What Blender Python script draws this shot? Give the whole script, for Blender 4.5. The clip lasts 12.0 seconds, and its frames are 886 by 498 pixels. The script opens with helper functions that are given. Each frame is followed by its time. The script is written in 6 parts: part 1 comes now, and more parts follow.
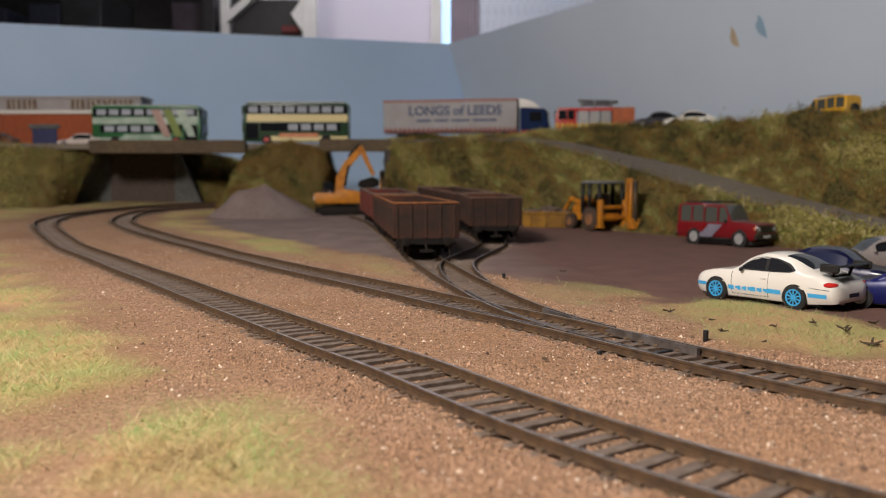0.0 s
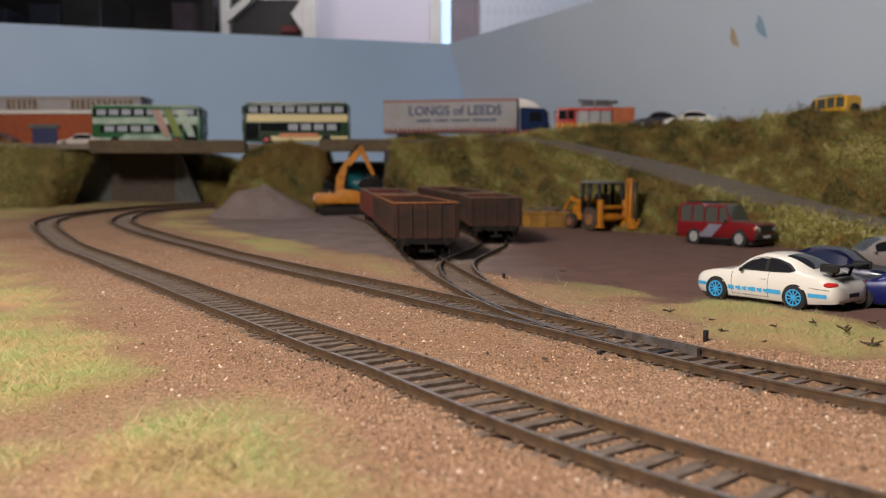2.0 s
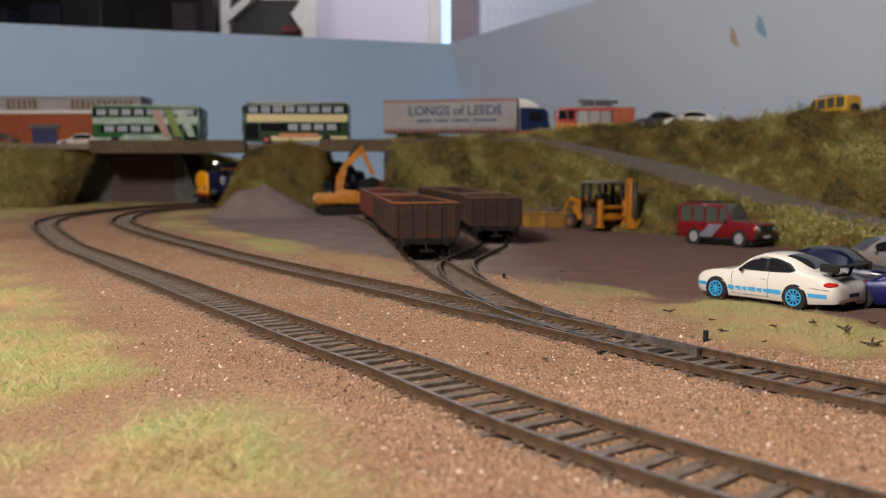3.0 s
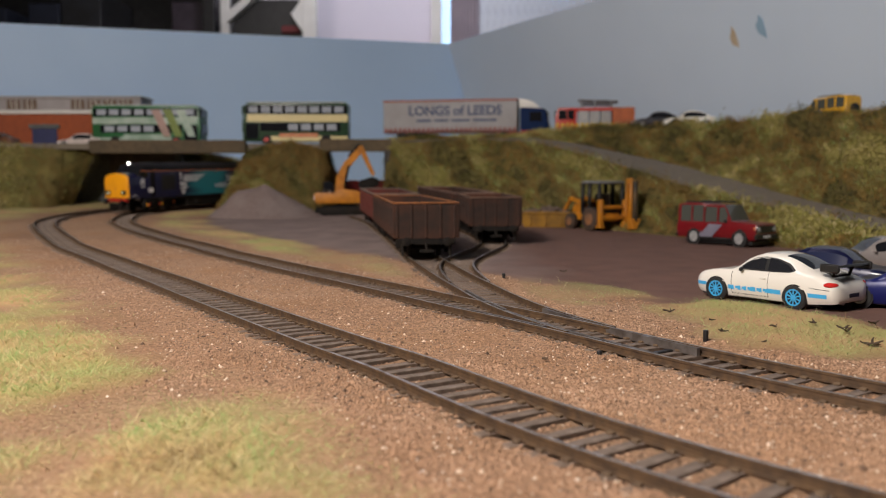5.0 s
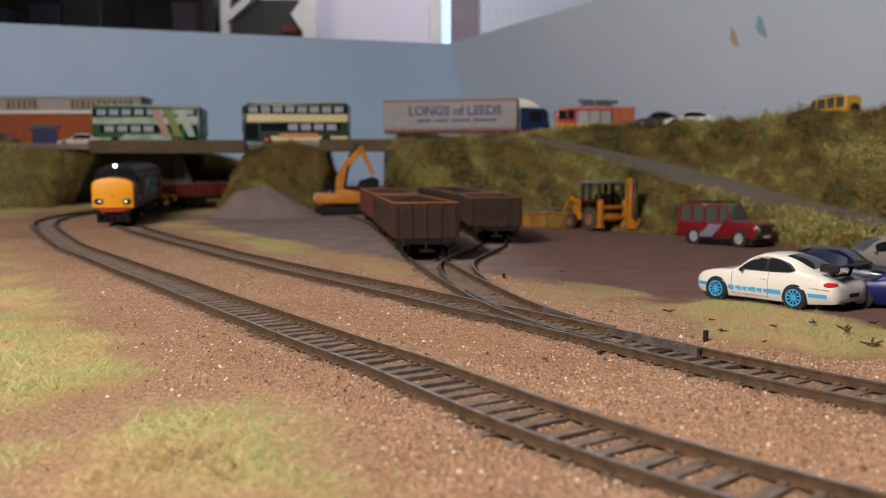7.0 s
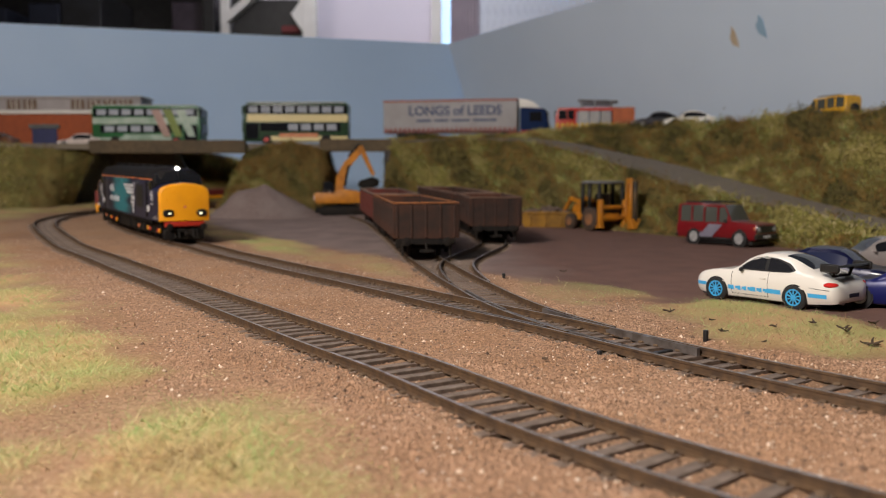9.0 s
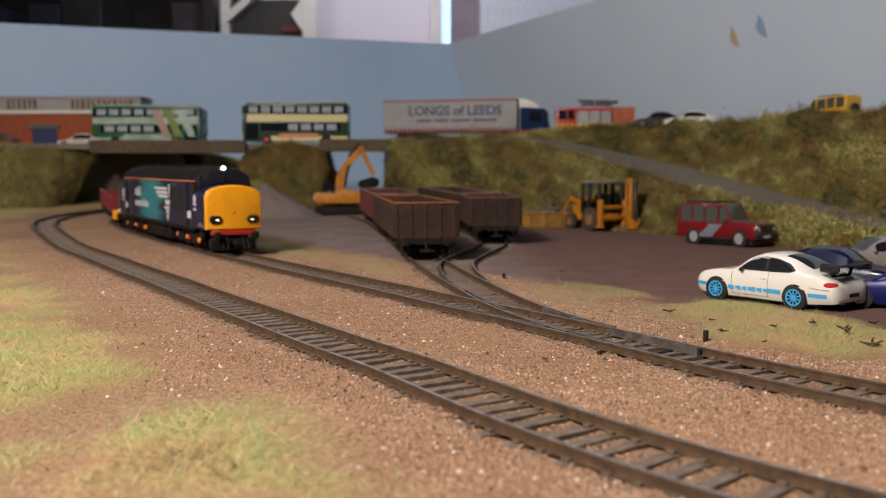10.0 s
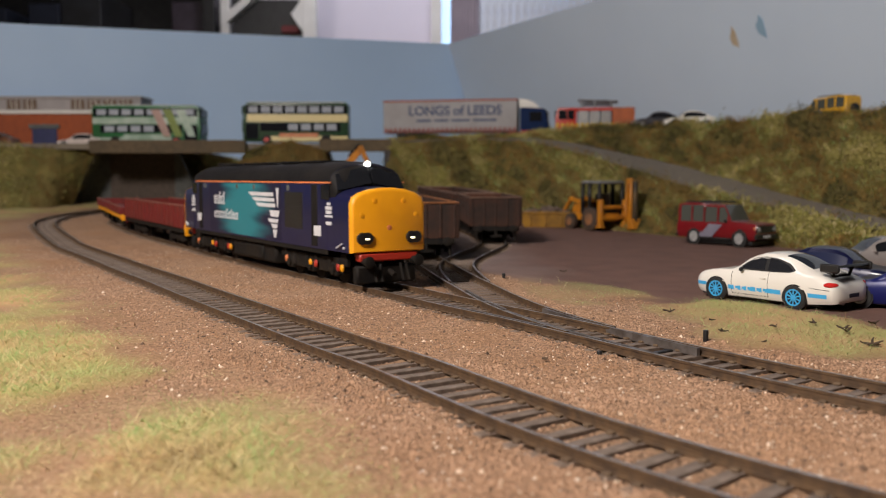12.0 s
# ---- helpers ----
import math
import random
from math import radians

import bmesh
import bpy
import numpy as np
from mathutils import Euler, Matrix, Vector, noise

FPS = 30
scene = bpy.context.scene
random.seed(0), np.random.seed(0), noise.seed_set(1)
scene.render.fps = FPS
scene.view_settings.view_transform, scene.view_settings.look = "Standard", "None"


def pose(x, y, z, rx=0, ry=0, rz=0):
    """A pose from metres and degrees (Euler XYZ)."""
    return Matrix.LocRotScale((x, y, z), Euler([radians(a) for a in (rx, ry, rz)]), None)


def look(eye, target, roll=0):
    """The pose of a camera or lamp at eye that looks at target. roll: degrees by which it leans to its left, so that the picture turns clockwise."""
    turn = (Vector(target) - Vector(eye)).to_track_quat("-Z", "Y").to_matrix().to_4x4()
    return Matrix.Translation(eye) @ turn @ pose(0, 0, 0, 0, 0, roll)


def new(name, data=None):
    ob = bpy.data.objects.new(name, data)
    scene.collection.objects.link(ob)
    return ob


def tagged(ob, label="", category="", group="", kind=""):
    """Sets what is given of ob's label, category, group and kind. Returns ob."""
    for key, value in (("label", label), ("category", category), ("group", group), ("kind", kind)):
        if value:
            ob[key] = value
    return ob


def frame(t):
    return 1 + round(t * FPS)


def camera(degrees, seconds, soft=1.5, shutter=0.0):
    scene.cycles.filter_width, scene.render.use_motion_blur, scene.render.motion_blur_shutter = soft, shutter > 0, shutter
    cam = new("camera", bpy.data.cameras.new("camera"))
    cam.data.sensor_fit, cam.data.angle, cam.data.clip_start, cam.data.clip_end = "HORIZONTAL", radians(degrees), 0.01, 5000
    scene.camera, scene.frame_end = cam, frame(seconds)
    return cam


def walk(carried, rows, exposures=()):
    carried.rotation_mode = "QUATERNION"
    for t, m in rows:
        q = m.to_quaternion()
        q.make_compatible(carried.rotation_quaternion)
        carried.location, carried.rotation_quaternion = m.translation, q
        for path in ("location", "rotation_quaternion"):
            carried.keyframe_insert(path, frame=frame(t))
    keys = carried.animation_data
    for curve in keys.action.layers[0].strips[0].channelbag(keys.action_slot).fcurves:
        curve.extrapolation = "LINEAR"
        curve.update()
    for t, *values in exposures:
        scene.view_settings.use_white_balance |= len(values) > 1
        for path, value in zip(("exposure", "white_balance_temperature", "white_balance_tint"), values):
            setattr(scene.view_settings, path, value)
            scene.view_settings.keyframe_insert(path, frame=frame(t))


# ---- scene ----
cam = camera(55.2, 12.0, soft=0.8, shutter=0.5)
EYE = pose(0, 0, 0.0485, 90 - 4.764, 0, 0)
walk(cam, [(0.0, EYE), (12.0, EYE)], exposures=[(0.0, 0.0), (12.0, 0.0)])
# lens stopped down like a close-up of a model: sharp at the parked cars
cam.data.dof.use_dof = True
cam.data.dof.focus_distance = 0.258
cam.data.dof.aperture_fstop = 22.0

# ---- world and lamps ----
world = bpy.data.worlds.new("world")
scene.world = world
world.use_nodes = True
wn = world.node_tree.nodes
sky = wn.new("ShaderNodeTexSky")
sky.sky_type, sky.sun_disc = "NISHITA", False
sky.sun_elevation, sky.sun_rotation = radians(30), radians(60)
wn["Background"].inputs["Strength"].default_value = 0.12
world.node_tree.links.new(sky.outputs[0], wn["Background"].inputs["Color"])


def area_lamp(name, eye, target, size, size_y, power, colour):
    data = bpy.data.lights.new(name, "AREA")
    data.shape, data.size, data.size_y, data.energy, data.color = "RECTANGLE", size, size_y, power, colour
    ob = new(name, data)
    ob.matrix_world = look(eye, target)
    return ob


# unseen room lamps: a weak overhead one, then the key at front left
area_lamp("unseen_lamp", (-0.55, 0.42, 1.08), (-0.12, 0.45, 0.0), 0.22, 0.22, 1.8, (1.0, 0.94, 0.92))
area_lamp("unseen_lamp", (-0.44, -0.25, 0.57), (-0.07, 0.34, 0.0), 0.16, 0.16, 12.0, (1.0, 0.90, 0.83))
# added with no known source: brightens the back wall and the blinds
area_lamp("unseen_lamp", (-0.1, 1.8, 1.0), (-0.15, 2.7, 0.95), 0.4, 0.4, 6.0, (0.95, 0.93, 1.0))
area_lamp("window_light", (1.9, 2.55, 0.85), (0.2, 0.6, 0.0), 1.4, 1.0, 7.0, (0.55, 0.80, 1.0))

# ---- small building kit, all sizes in millimetres ----
MM = 0.001


def link_mesh(name, bm, mats, parent=None, label="", smooth=False):
    me = bpy.data.meshes.new(name)
    bmesh.ops.scale(bm, vec=(MM, MM, MM), verts=bm.verts)
    bm.normal_update()
    bm.to_mesh(me)
    bm.free()
    for m in (mats if isinstance(mats, (list, tuple)) else [mats]):
        me.materials.append(m)
    if smooth:
        me.polygons.foreach_set("use_smooth", [True] * len(me.polygons))
        me.set_sharp_from_angle(angle=radians(38))
    ob = new(name, me)
    if parent is not None:
        ob.parent = parent
    if label:
        tagged(ob, label)
    return ob


def part(name, bm, mats, parent, label="", smooth=True):
    return link_mesh(name, bm, mats, parent, label, smooth)


def empty(name, label, category, group="", kind=""):
    ob = new(name)
    ob.empty_display_size = 0.01
    return tagged(ob, label, category, group, kind)


def B():
    return bmesh.new()


def box(bm, x0, x1, y0, y1, z0, z1, bevel=0.0, seg=1, mat=0, m=None):
    t = bmesh.new()
    v = [t.verts.new((x, y, z)) for z in (z0, z1) for y in (y0, y1) for x in (x0, x1)]
    for f in ((0, 2, 3, 1), (4, 5, 7, 6), (0, 1, 5, 4), (2, 6, 7, 3), (0, 4, 6, 2), (1, 3, 7, 5)):
        t.faces.new([v[i] for i in f])
    if bevel:
        bmesh.ops.bevel(t, geom=list(t.edges), offset=bevel, segments=seg, affect="EDGES", profile=0.6)
    return merge(bm, t, mat, m)


def merge(bm, t, mat=0, m=None):
    if m is not None:
        bmesh.ops.transform(t, matrix=m, verts=t.verts)
    vs = [bm.verts.new(v.co) for v in t.verts]
    t.verts.index_update()
    for f in t.faces:
        try:
            nf = bm.faces.new([vs[v.index] for v in f.verts])
            nf.material_index = mat
        except ValueError:
            pass
    t.free()
    return bm


def cyl(bm, p0, p1, r, seg=12, r2=None, mat=0, bevel=0.0):
    p0, p1 = Vector(p0), Vector(p1)
    d = p1 - p0
    t = bmesh.new()
    bmesh.ops.create_cone(t, cap_ends=True, segments=seg, radius1=r, radius2=r if r2 is None else r2, depth=d.length)
    if bevel:
        es = [e for e in t.edges if abs(e.verts[0].co.z - e.verts[1].co.z) < 1e-6]
        bmesh.ops.bevel(t, geom=es, offset=bevel, segments=2, affect="EDGES", profile=0.5)
    m = Matrix.Translation((p0 + p1) / 2) @ d.to_track_quat("Z", "Y").to_matrix().to_4x4()
    return merge(bm, t, mat, m)


def ball(bm, c, r, sub=2, scale=(1, 1, 1), mat=0):
    t = bmesh.new()
    bmesh.ops.create_icosphere(t, subdivisions=sub, radius=r)
    return merge(bm, t, mat, Matrix.Translation(c) @ Matrix.Diagonal((*scale, 1)))


def loft(bm, loops, mat=0, closed=True, caps=True):
    """Skin between loops of equally many points."""
    rows = [[bm.verts.new(p) for p in lp] for lp in loops]
    n = len(rows[0])
    for a, b in zip(rows, rows[1:]):
        for i in range(n if closed else n - 1):
            j = (i + 1) % n
            f = bm.faces.new((a[i], a[j], b[j], b[i]))
            f.material_index = mat
    if caps and closed:
        for r, rev in ((rows[0], True), (rows[-1], False)):
            f = bm.faces.new(list(reversed(r)) if rev else r)
            f.material_index = mat
    return rows


def fix(bm):
    bmesh.ops.remove_doubles(bm, verts=bm.verts, dist=1e-4)
    bmesh.ops.recalc_face_normals(bm, faces=bm.faces)
    return bm


def extrude_y(bm, prof, y0, y1, mat=0, bevel=0.0):
    """A side profile of (x, z) points pulled out across y."""
    t = bmesh.new()
    loft(t, [[(x, y0, z) for x, z in prof], [(x, y1, z) for x, z in prof]])
    bmesh.ops.recalc_face_normals(t, faces=t.faces)
    if bevel:
        bmesh.ops.bevel(t, geom=list(t.edges), offset=bevel, segments=2, affect="EDGES", profile=0.6)
    return merge(bm, t, mat)


def put(ob, x, y, z, yaw=0.0, pitch=0.0, roll=0.0):
    ob.matrix_basis = pose(x * MM, y * MM, z * MM, roll, pitch, yaw) @ Matrix.Diagonal((*ob.scale, 1))
    return ob


# ---- materials ----
def mat(name, c1, c2=None, scale=300.0, rough=0.6, metal=0.0, bump=0.0, dirt=None, dirt_scale=40.0, dirt_amount=0.4,
        coat=0.0, rand=0.0, emit=None, emit_strength=0.0, bump_scale=None, contrast=(0.35, 0.65)):
    """Grain between two colours, larger stains over it, and fine relief."""
    m = bpy.data.materials.new(name)
    m.use_nodes = True
    nt = m.node_tree
    n, l = nt.nodes, nt.links
    b = n["Principled BSDF"]
    c2 = c2 or tuple(v * 0.8 for v in c1)
    tc = n.new("ShaderNodeTexCoord")
    no = n.new("ShaderNodeTexNoise")
    no.inputs["Scale"].default_value, no.inputs["Detail"].default_value = scale, 5
    l.new(tc.outputs["Object"], no.inputs["Vector"])
    rp = n.new("ShaderNodeValToRGB")
    rp.color_ramp.elements[0].position, rp.color_ramp.elements[1].position = contrast
    rp.color_ramp.elements[0].color, rp.color_ramp.elements[1].color = (*c1, 1), (*c2, 1)
    l.new(no.outputs["Fac"], rp.inputs["Fac"])
    out = rp.outputs["Color"]
    if dirt:
        d = n.new("ShaderNodeTexNoise")
        d.inputs["Scale"].default_value, d.inputs["Detail"].default_value = dirt_scale, 4
        l.new(tc.outputs["Object"], d.inputs["Vector"])
        r2 = n.new("ShaderNodeMapRange")
        r2.inputs["From Min"].default_value, r2.inputs["From Max"].default_value = 0.42, 0.7
        r2.inputs["To Max"].default_value = dirt_amount
        l.new(d.outputs["Fac"], r2.inputs["Value"])
        mx = n.new("ShaderNodeMix")
        mx.data_type = "RGBA"
        mx.inputs["B"].default_value = (*dirt, 1)
        mx.inputs[7].default_value = (*dirt, 1)
        l.new(r2.outputs[0], mx.inputs["Factor"])
        l.new(out, mx.inputs[6])
        out = mx.outputs[2]
    if rand:
        oi = n.new("ShaderNodeObjectInfo")
        gi = n.new("ShaderNodeNewGeometry")
        ad = n.new("ShaderNodeMath")
        ad.operation = "ADD"
        l.new(oi.outputs["Random"], ad.inputs[0])
        l.new(gi.outputs["Random Per Island"], ad.inputs[1])
        mr = n.new("ShaderNodeMapRange")
        mr.inputs["From Max"].default_value = 2.0
        mr.inputs["To Min"].default_value, mr.inputs["To Max"].default_value = 1 - rand, 1 + rand
        l.new(ad.outputs[0], mr.inputs["Value"])
        hs = n.new("ShaderNodeHueSaturation")
        l.new(mr.outputs[0], hs.inputs["Value"])
        l.new(out, hs.inputs["Color"])
        out = hs.outputs["Color"]
    l.new(out, b.inputs["Base Color"])
    b.inputs["Roughness"].default_value, b.inputs["Metallic"].default_value = rough, metal
    b.inputs["Coat Weight"].default_value = coat
    b.inputs["Coat Roughness"].default_value = 0.08
    if bump:
        bn = n.new("ShaderNodeTexNoise")
        bn.inputs["Scale"].default_value, bn.inputs["Detail"].default_value = bump_scale or scale * 1.7, 4
        l.new(tc.outputs["Object"], bn.inputs["Vector"])
        bp = n.new("ShaderNodeBump")
        bp.inputs["Strength"].default_value, bp.inputs["Distance"].default_value = bump, 0.0006
        l.new(bn.outputs["Fac"], bp.inputs["Height"])
        l.new(bp.outputs["Normal"], b.inputs["Normal"])
    if emit:
        b.inputs["Emission Color"].default_value, b.inputs["Emission Strength"].default_value = (*emit, 1), emit_strength
    return m


def glass_mat(name, tint, rough=0.05):
    m = mat(name, tint, tint, rough=rough)
    m.node_tree.nodes["Principled BSDF"].inputs["Specular IOR Level"].default_value = 0.6
    return m


RAIL = mat("rail_rust", (0.115, 0.066, 0.032), (0.06, 0.035, 0.02), 400, 0.7, 0.2, 0.3)
RAILTOP = mat("rail_head", (0.36, 0.34, 0.33), (0.19, 0.165, 0.15), 260, 0.32, 0.55, 0.1)
SLEEPER = mat("sleeper_wood", (0.20, 0.155, 0.125), (0.11, 0.083, 0.066), 420, 0.8, 0, 0.5, (0.22, 0.14, 0.09), 90, 0.6, rand=0.3)
CHAIR = mat("rail_chair", (0.14, 0.09, 0.05), (0.08, 0.05, 0.03), 600, 0.8)
ASPHALT = mat("road_grey", (0.21, 0.18, 0.145), (0.14, 0.12, 0.095), 400, 0.9, 0, 0.4, (0.2, 0.17, 0.12), 30, 0.5)
CONCRETE = mat("concrete_grey", (0.13, 0.135, 0.13), (0.09, 0.095, 0.095), 160, 0.85, 0, 0.3, (0.05, 0.045, 0.035), 18, 0.6)
BEAM = mat("bridge_beam", (0.12, 0.085, 0.045), (0.08, 0.055, 0.03), 200, 0.8, 0, 0.3, (0.05, 0.04, 0.025), 25, 0.6)
# brown wall colour lowered to hold the shade under the bridge deck
SHADEWALL = mat("shaded_brick", (0.10, 0.075, 0.06), (0.07, 0.055, 0.045), 200, 0.9, 0, 0.4)
SKYBOARD = mat("painted_board", (0.46, 0.63, 0.87), (0.43, 0.60, 0.84), 8, 0.6, 0, 0.06, (0.39, 0.55, 0.80), 3.5, 0.35)
# right board: sky paint with its colour raised in place of missing light
SKYBOARD_LIT = mat("painted_board_lit", (0.61, 0.71, 0.84), (0.58, 0.68, 0.81), 8, 0.6, 0, 0.06, (0.53, 0.63, 0.77), 3.5, 0.3)
STRAW = mat("static_grass_straw", (0.72, 0.60, 0.32), (0.60, 0.47, 0.23), 60, 0.5, rand=0.4)
GRASS = mat("static_grass", (0.20, 0.38, 0.10), (0.42, 0.46, 0.18), 30, 0.6, rand=0.35)
TURF = mat("turf_scatter", (0.10, 0.095, 0.025), (0.19, 0.15, 0.045), 60, 0.95, 0, 0.8, (0.10, 0.06, 0.02), 25, 0.6, bump_scale=500)
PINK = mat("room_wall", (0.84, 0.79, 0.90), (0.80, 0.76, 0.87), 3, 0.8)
# for unseen room surfaces: colour darkened to cut the bounced light
LOWBOUNCE = mat("low_bounce_grey", (0.20, 0.19, 0.20), (0.18, 0.17, 0.19), 3, 0.8)
WHITE = mat("white_paint", (0.72, 0.70, 0.66), (0.66, 0.64, 0.60), 20, 0.5)
BLACK = mat("black_plastic", (0.012, 0.011, 0.012), (0.02, 0.02, 0.02), 60, 0.4)


# ---- the lie of the land ----
def rise(x, y):
    """The line climbs gently away from the front of the layout."""
    s = (y - 0.3 * x - 660) / 60
    return 1.68 * (math.log1p(math.exp(-abs(s))) + max(s, 0))


def catmull(pts, step):
    """A smooth line through the control points, evenly resampled."""
    p = [Vector((a, b, 0)) for a, b in pts]
    p = [2 * p[0] - p[1]] + p + [2 * p[-1] - p[-2]]
    out = []
    for i in range(1, len(p) - 2):
        for k in range(24):
            t = k / 24
            out.append(0.5 * ((2 * p[i]) + (p[i + 1] - p[i - 1]) * t + (2 * p[i - 1] - 5 * p[i] + 4 * p[i + 1] - p[i + 2]) * t * t
                              + (3 * p[i] - p[i - 1] - 3 * p[i + 1] + p[i + 2]) * t ** 3))
    out.append(p[-2])
    for _ in range(30):
        out = [out[0]] + [(a + 2 * b + c) / 4 for a, b, c in zip(out, out[1:], out[2:])] + [out[-1]]
    d = [0.0]
    for a, b in zip(out, out[1:]):
        d.append(d[-1] + (b - a).length)
    n = max(2, int(d[-1] / step))
    at = np.linspace(0, d[-1], n)
    xs, ys = np.interp(at, d, [v.x for v in out]), np.interp(at, d, [v.y for v in out])
    return [Vector((x, y, rise(x, y))) for x, y in zip(xs, ys)]


MAIN = [(470, 1165), (330, 1165), (200, 1165), (80, 1165), (-20, 1160), (-110, 1140), (-190, 1100), (-246, 1050), (-292, 988), (-319, 920), (-316, 852),
        (-299, 787), (-273, 735), (-235, 672), (-194, 609), (-159, 557), (-130, 508), (-101, 464), (-74, 422), (-40, 372), (-14, 333), (7, 300), (25, 274),
        (46, 241), (67, 207), (91, 174), (120, 142), (155, 108), (200, 75)]
NEAR = [(470, 1225), (200, 1225), (0, 1220), (-120, 1195), (-215, 1150), (-286, 1085), (-340, 1005), (-368, 920), (-374, 845), (-362, 775),
        (-336, 715), (-286, 627), (-242, 552), (-194, 481), (-153.2, 417.8), (-121.1, 370.2), (-96.8, 331.8), (-67.8, 287.8), (-44.8, 252.8),
        (-26.7, 225.8), (-9.8, 201.9), (10.2, 168.9), (28.3, 142.7), (49.5, 117.6), (76.6, 90.4), (110.8, 62.3), (148.9, 38.2)]
SIDING_A = [(61, 216), (50, 236), (39, 258), (29, 284), (21.5, 310), (14, 345), (5, 390), (-4, 440), (-11, 482), (-22.5, 565), (-34, 640), (-48, 720), (-64, 800), (-88, 880)]
SIDING_B = [(14, 345), (9.5, 385), (7, 425), (9, 462), (17, 500), (27, 540), (34, 575), (35.5, 610), (32, 655), (25.5, 700), (9, 775), (-9, 855), (-18, 895)]
LINE_MAIN = catmull(MAIN, 2.0)
LINE_NEAR = catmull(NEAR, 2.0)
LINE_A = catmull(SIDING_A, 2.0)
LINE_B = catmull(SIDING_B, 2.0)


# ---- ground ----
def far_from(line, xs, ys):
    """Signed distance from a line: positive to the right of its running direction."""
    q = np.array([(p.x, p.y) for p in line[::3]])
    d = np.gradient(q, axis=0)
    out = np.empty(len(xs))
    for k in range(0, len(xs), 4000):
        v = np.stack([xs[k:k + 4000], ys[k:k + 4000]], 1)[:, None] - q[None]
        r = (v ** 2).sum(2)
        j = r.argmin(1)
        w = v[np.arange(len(j)), j]
        side = np.sign(d[j, 0] * w[:, 1] - d[j, 1] * w[:, 0])
        out[k:k + 4000] = np.sqrt(r[np.arange(len(j)), j]) * side
    return out


def noise_at(xs, ys, size, seed=0.0):
    return np.array([noise.noise((x / size, y / size, seed)) for x, y in zip(xs, ys)])


def covers(xs, ys):
    """How grassy and how yard-like the ground is at each place."""
    dm, dn = far_from(LINE_MAIN, xs, ys), far_from(LINE_NEAR, xs, ys)
    ds = np.minimum(np.abs(far_from(LINE_A, xs, ys)), np.abs(far_from(LINE_B, xs, ys)))
    n1, n2 = noise_at(xs, ys, 45, 2.0), noise_at(xs, ys, 14, 5.0)
    wob = 14 * n1 + 7 * n2
    ramp = lambda v, a, b: np.clip((v - a) / (b - a), 0, 1)
    inner = np.where(dm > 0, dm, 0)
    strip = ramp(inner + wob, 30, 42) * ramp(82 + 26 * ramp(430 - ys, 0, 110) - inner + wob, 0, 14) * ramp(ds + wob * 0.5, 18, 27)
    strip *= ramp(0.35 + n1 * 0.8 + n2 * 0.4, 0.0, 0.35) * (0.35 + 0.65 * ramp(np.abs(xs + 5), 55, 110))
    yard = ramp(inner + wob * 0.5, 66, 82)
    left = ramp(np.where(dn < 0, -dn, 0) + wob * 0.8, 34, 60) * (0.12 + 0.88 * ramp(0.42 + n1 * 1.0 + n2 * 0.5, 0.05, 0.6))
    return np.clip(strip + left, 0, 1), yard, dm, dn, ds


def bed(d):
    """The ballast stands up to the sleepers, a little lower between them."""
    return np.where(d < 10.5, 0.95, 1.95) * np.clip((70 - d) / 45, 0, 1)


def ground():
    xs = np.array([-1000, -800, -640, -600] + list(np.arange(-560, -260, 10.0)) + list(np.arange(-260, 261, 4.0)) + list(np.arange(270, 461, 10.0)) + [500, 700])
    ys = np.array([-300, -100, -20, 20] + list(np.arange(40, 480, 4.0)) + list(np.arange(480, 1180, 9.0)) + [1250, 1350, 1480])
    gx, gy = [a.ravel() for a in np.meshgrid(xs, ys)]
    grass, yard, dm, dn, ds = covers(gx, gy)
    flat = 1 - yard * 0.8
    z = np.array([rise(x, y) for x, y in zip(gx, gy)]) + flat * (0.7 * noise_at(gx, gy, 26, 1.0) + 0.45 * noise_at(gx, gy, 8, 3.0))
    track_in = np.minimum(np.minimum(np.abs(dm), np.abs(dn)), ds)
    z += bed(track_in)
    z += 1.2 * grass
    nx, ny = len(xs), len(ys)
    i, j = [a.ravel() for a in np.meshgrid(np.arange(nx - 1), np.arange(ny - 1))]
    a = j * nx + i
    me = bpy.data.meshes.new("ground")
    me.from_pydata(np.stack([gx, gy, z], 1) * MM, [], np.stack([a, a + 1, a + 1 + nx, a + nx], 1).tolist())
    lilac = yard * np.clip((66 - gx + 18 * noise_at(gx, gy, 40, 7.0)) / 50, 0, 1)
    # the last mask paints the shade of the sleeper gaps between the rails
    for nm, v in (("grass", grass), ("yard", yard), ("lilac", lilac), ("gap_shade", 0.75 * np.clip((11.5 - track_in) / 3, 0, 1))):
        at = me.attributes.new(nm, "FLOAT", "POINT")
        at.data.foreach_set("value", v.astype(np.float32))
    me.polygons.foreach_set("use_smooth", [True] * len(me.polygons))
    me.materials.append(GROUND)
    return tagged(new("ground", me), "brown ballast, grassy verges and red-brown yard of the layout", "ground", kind="structure")


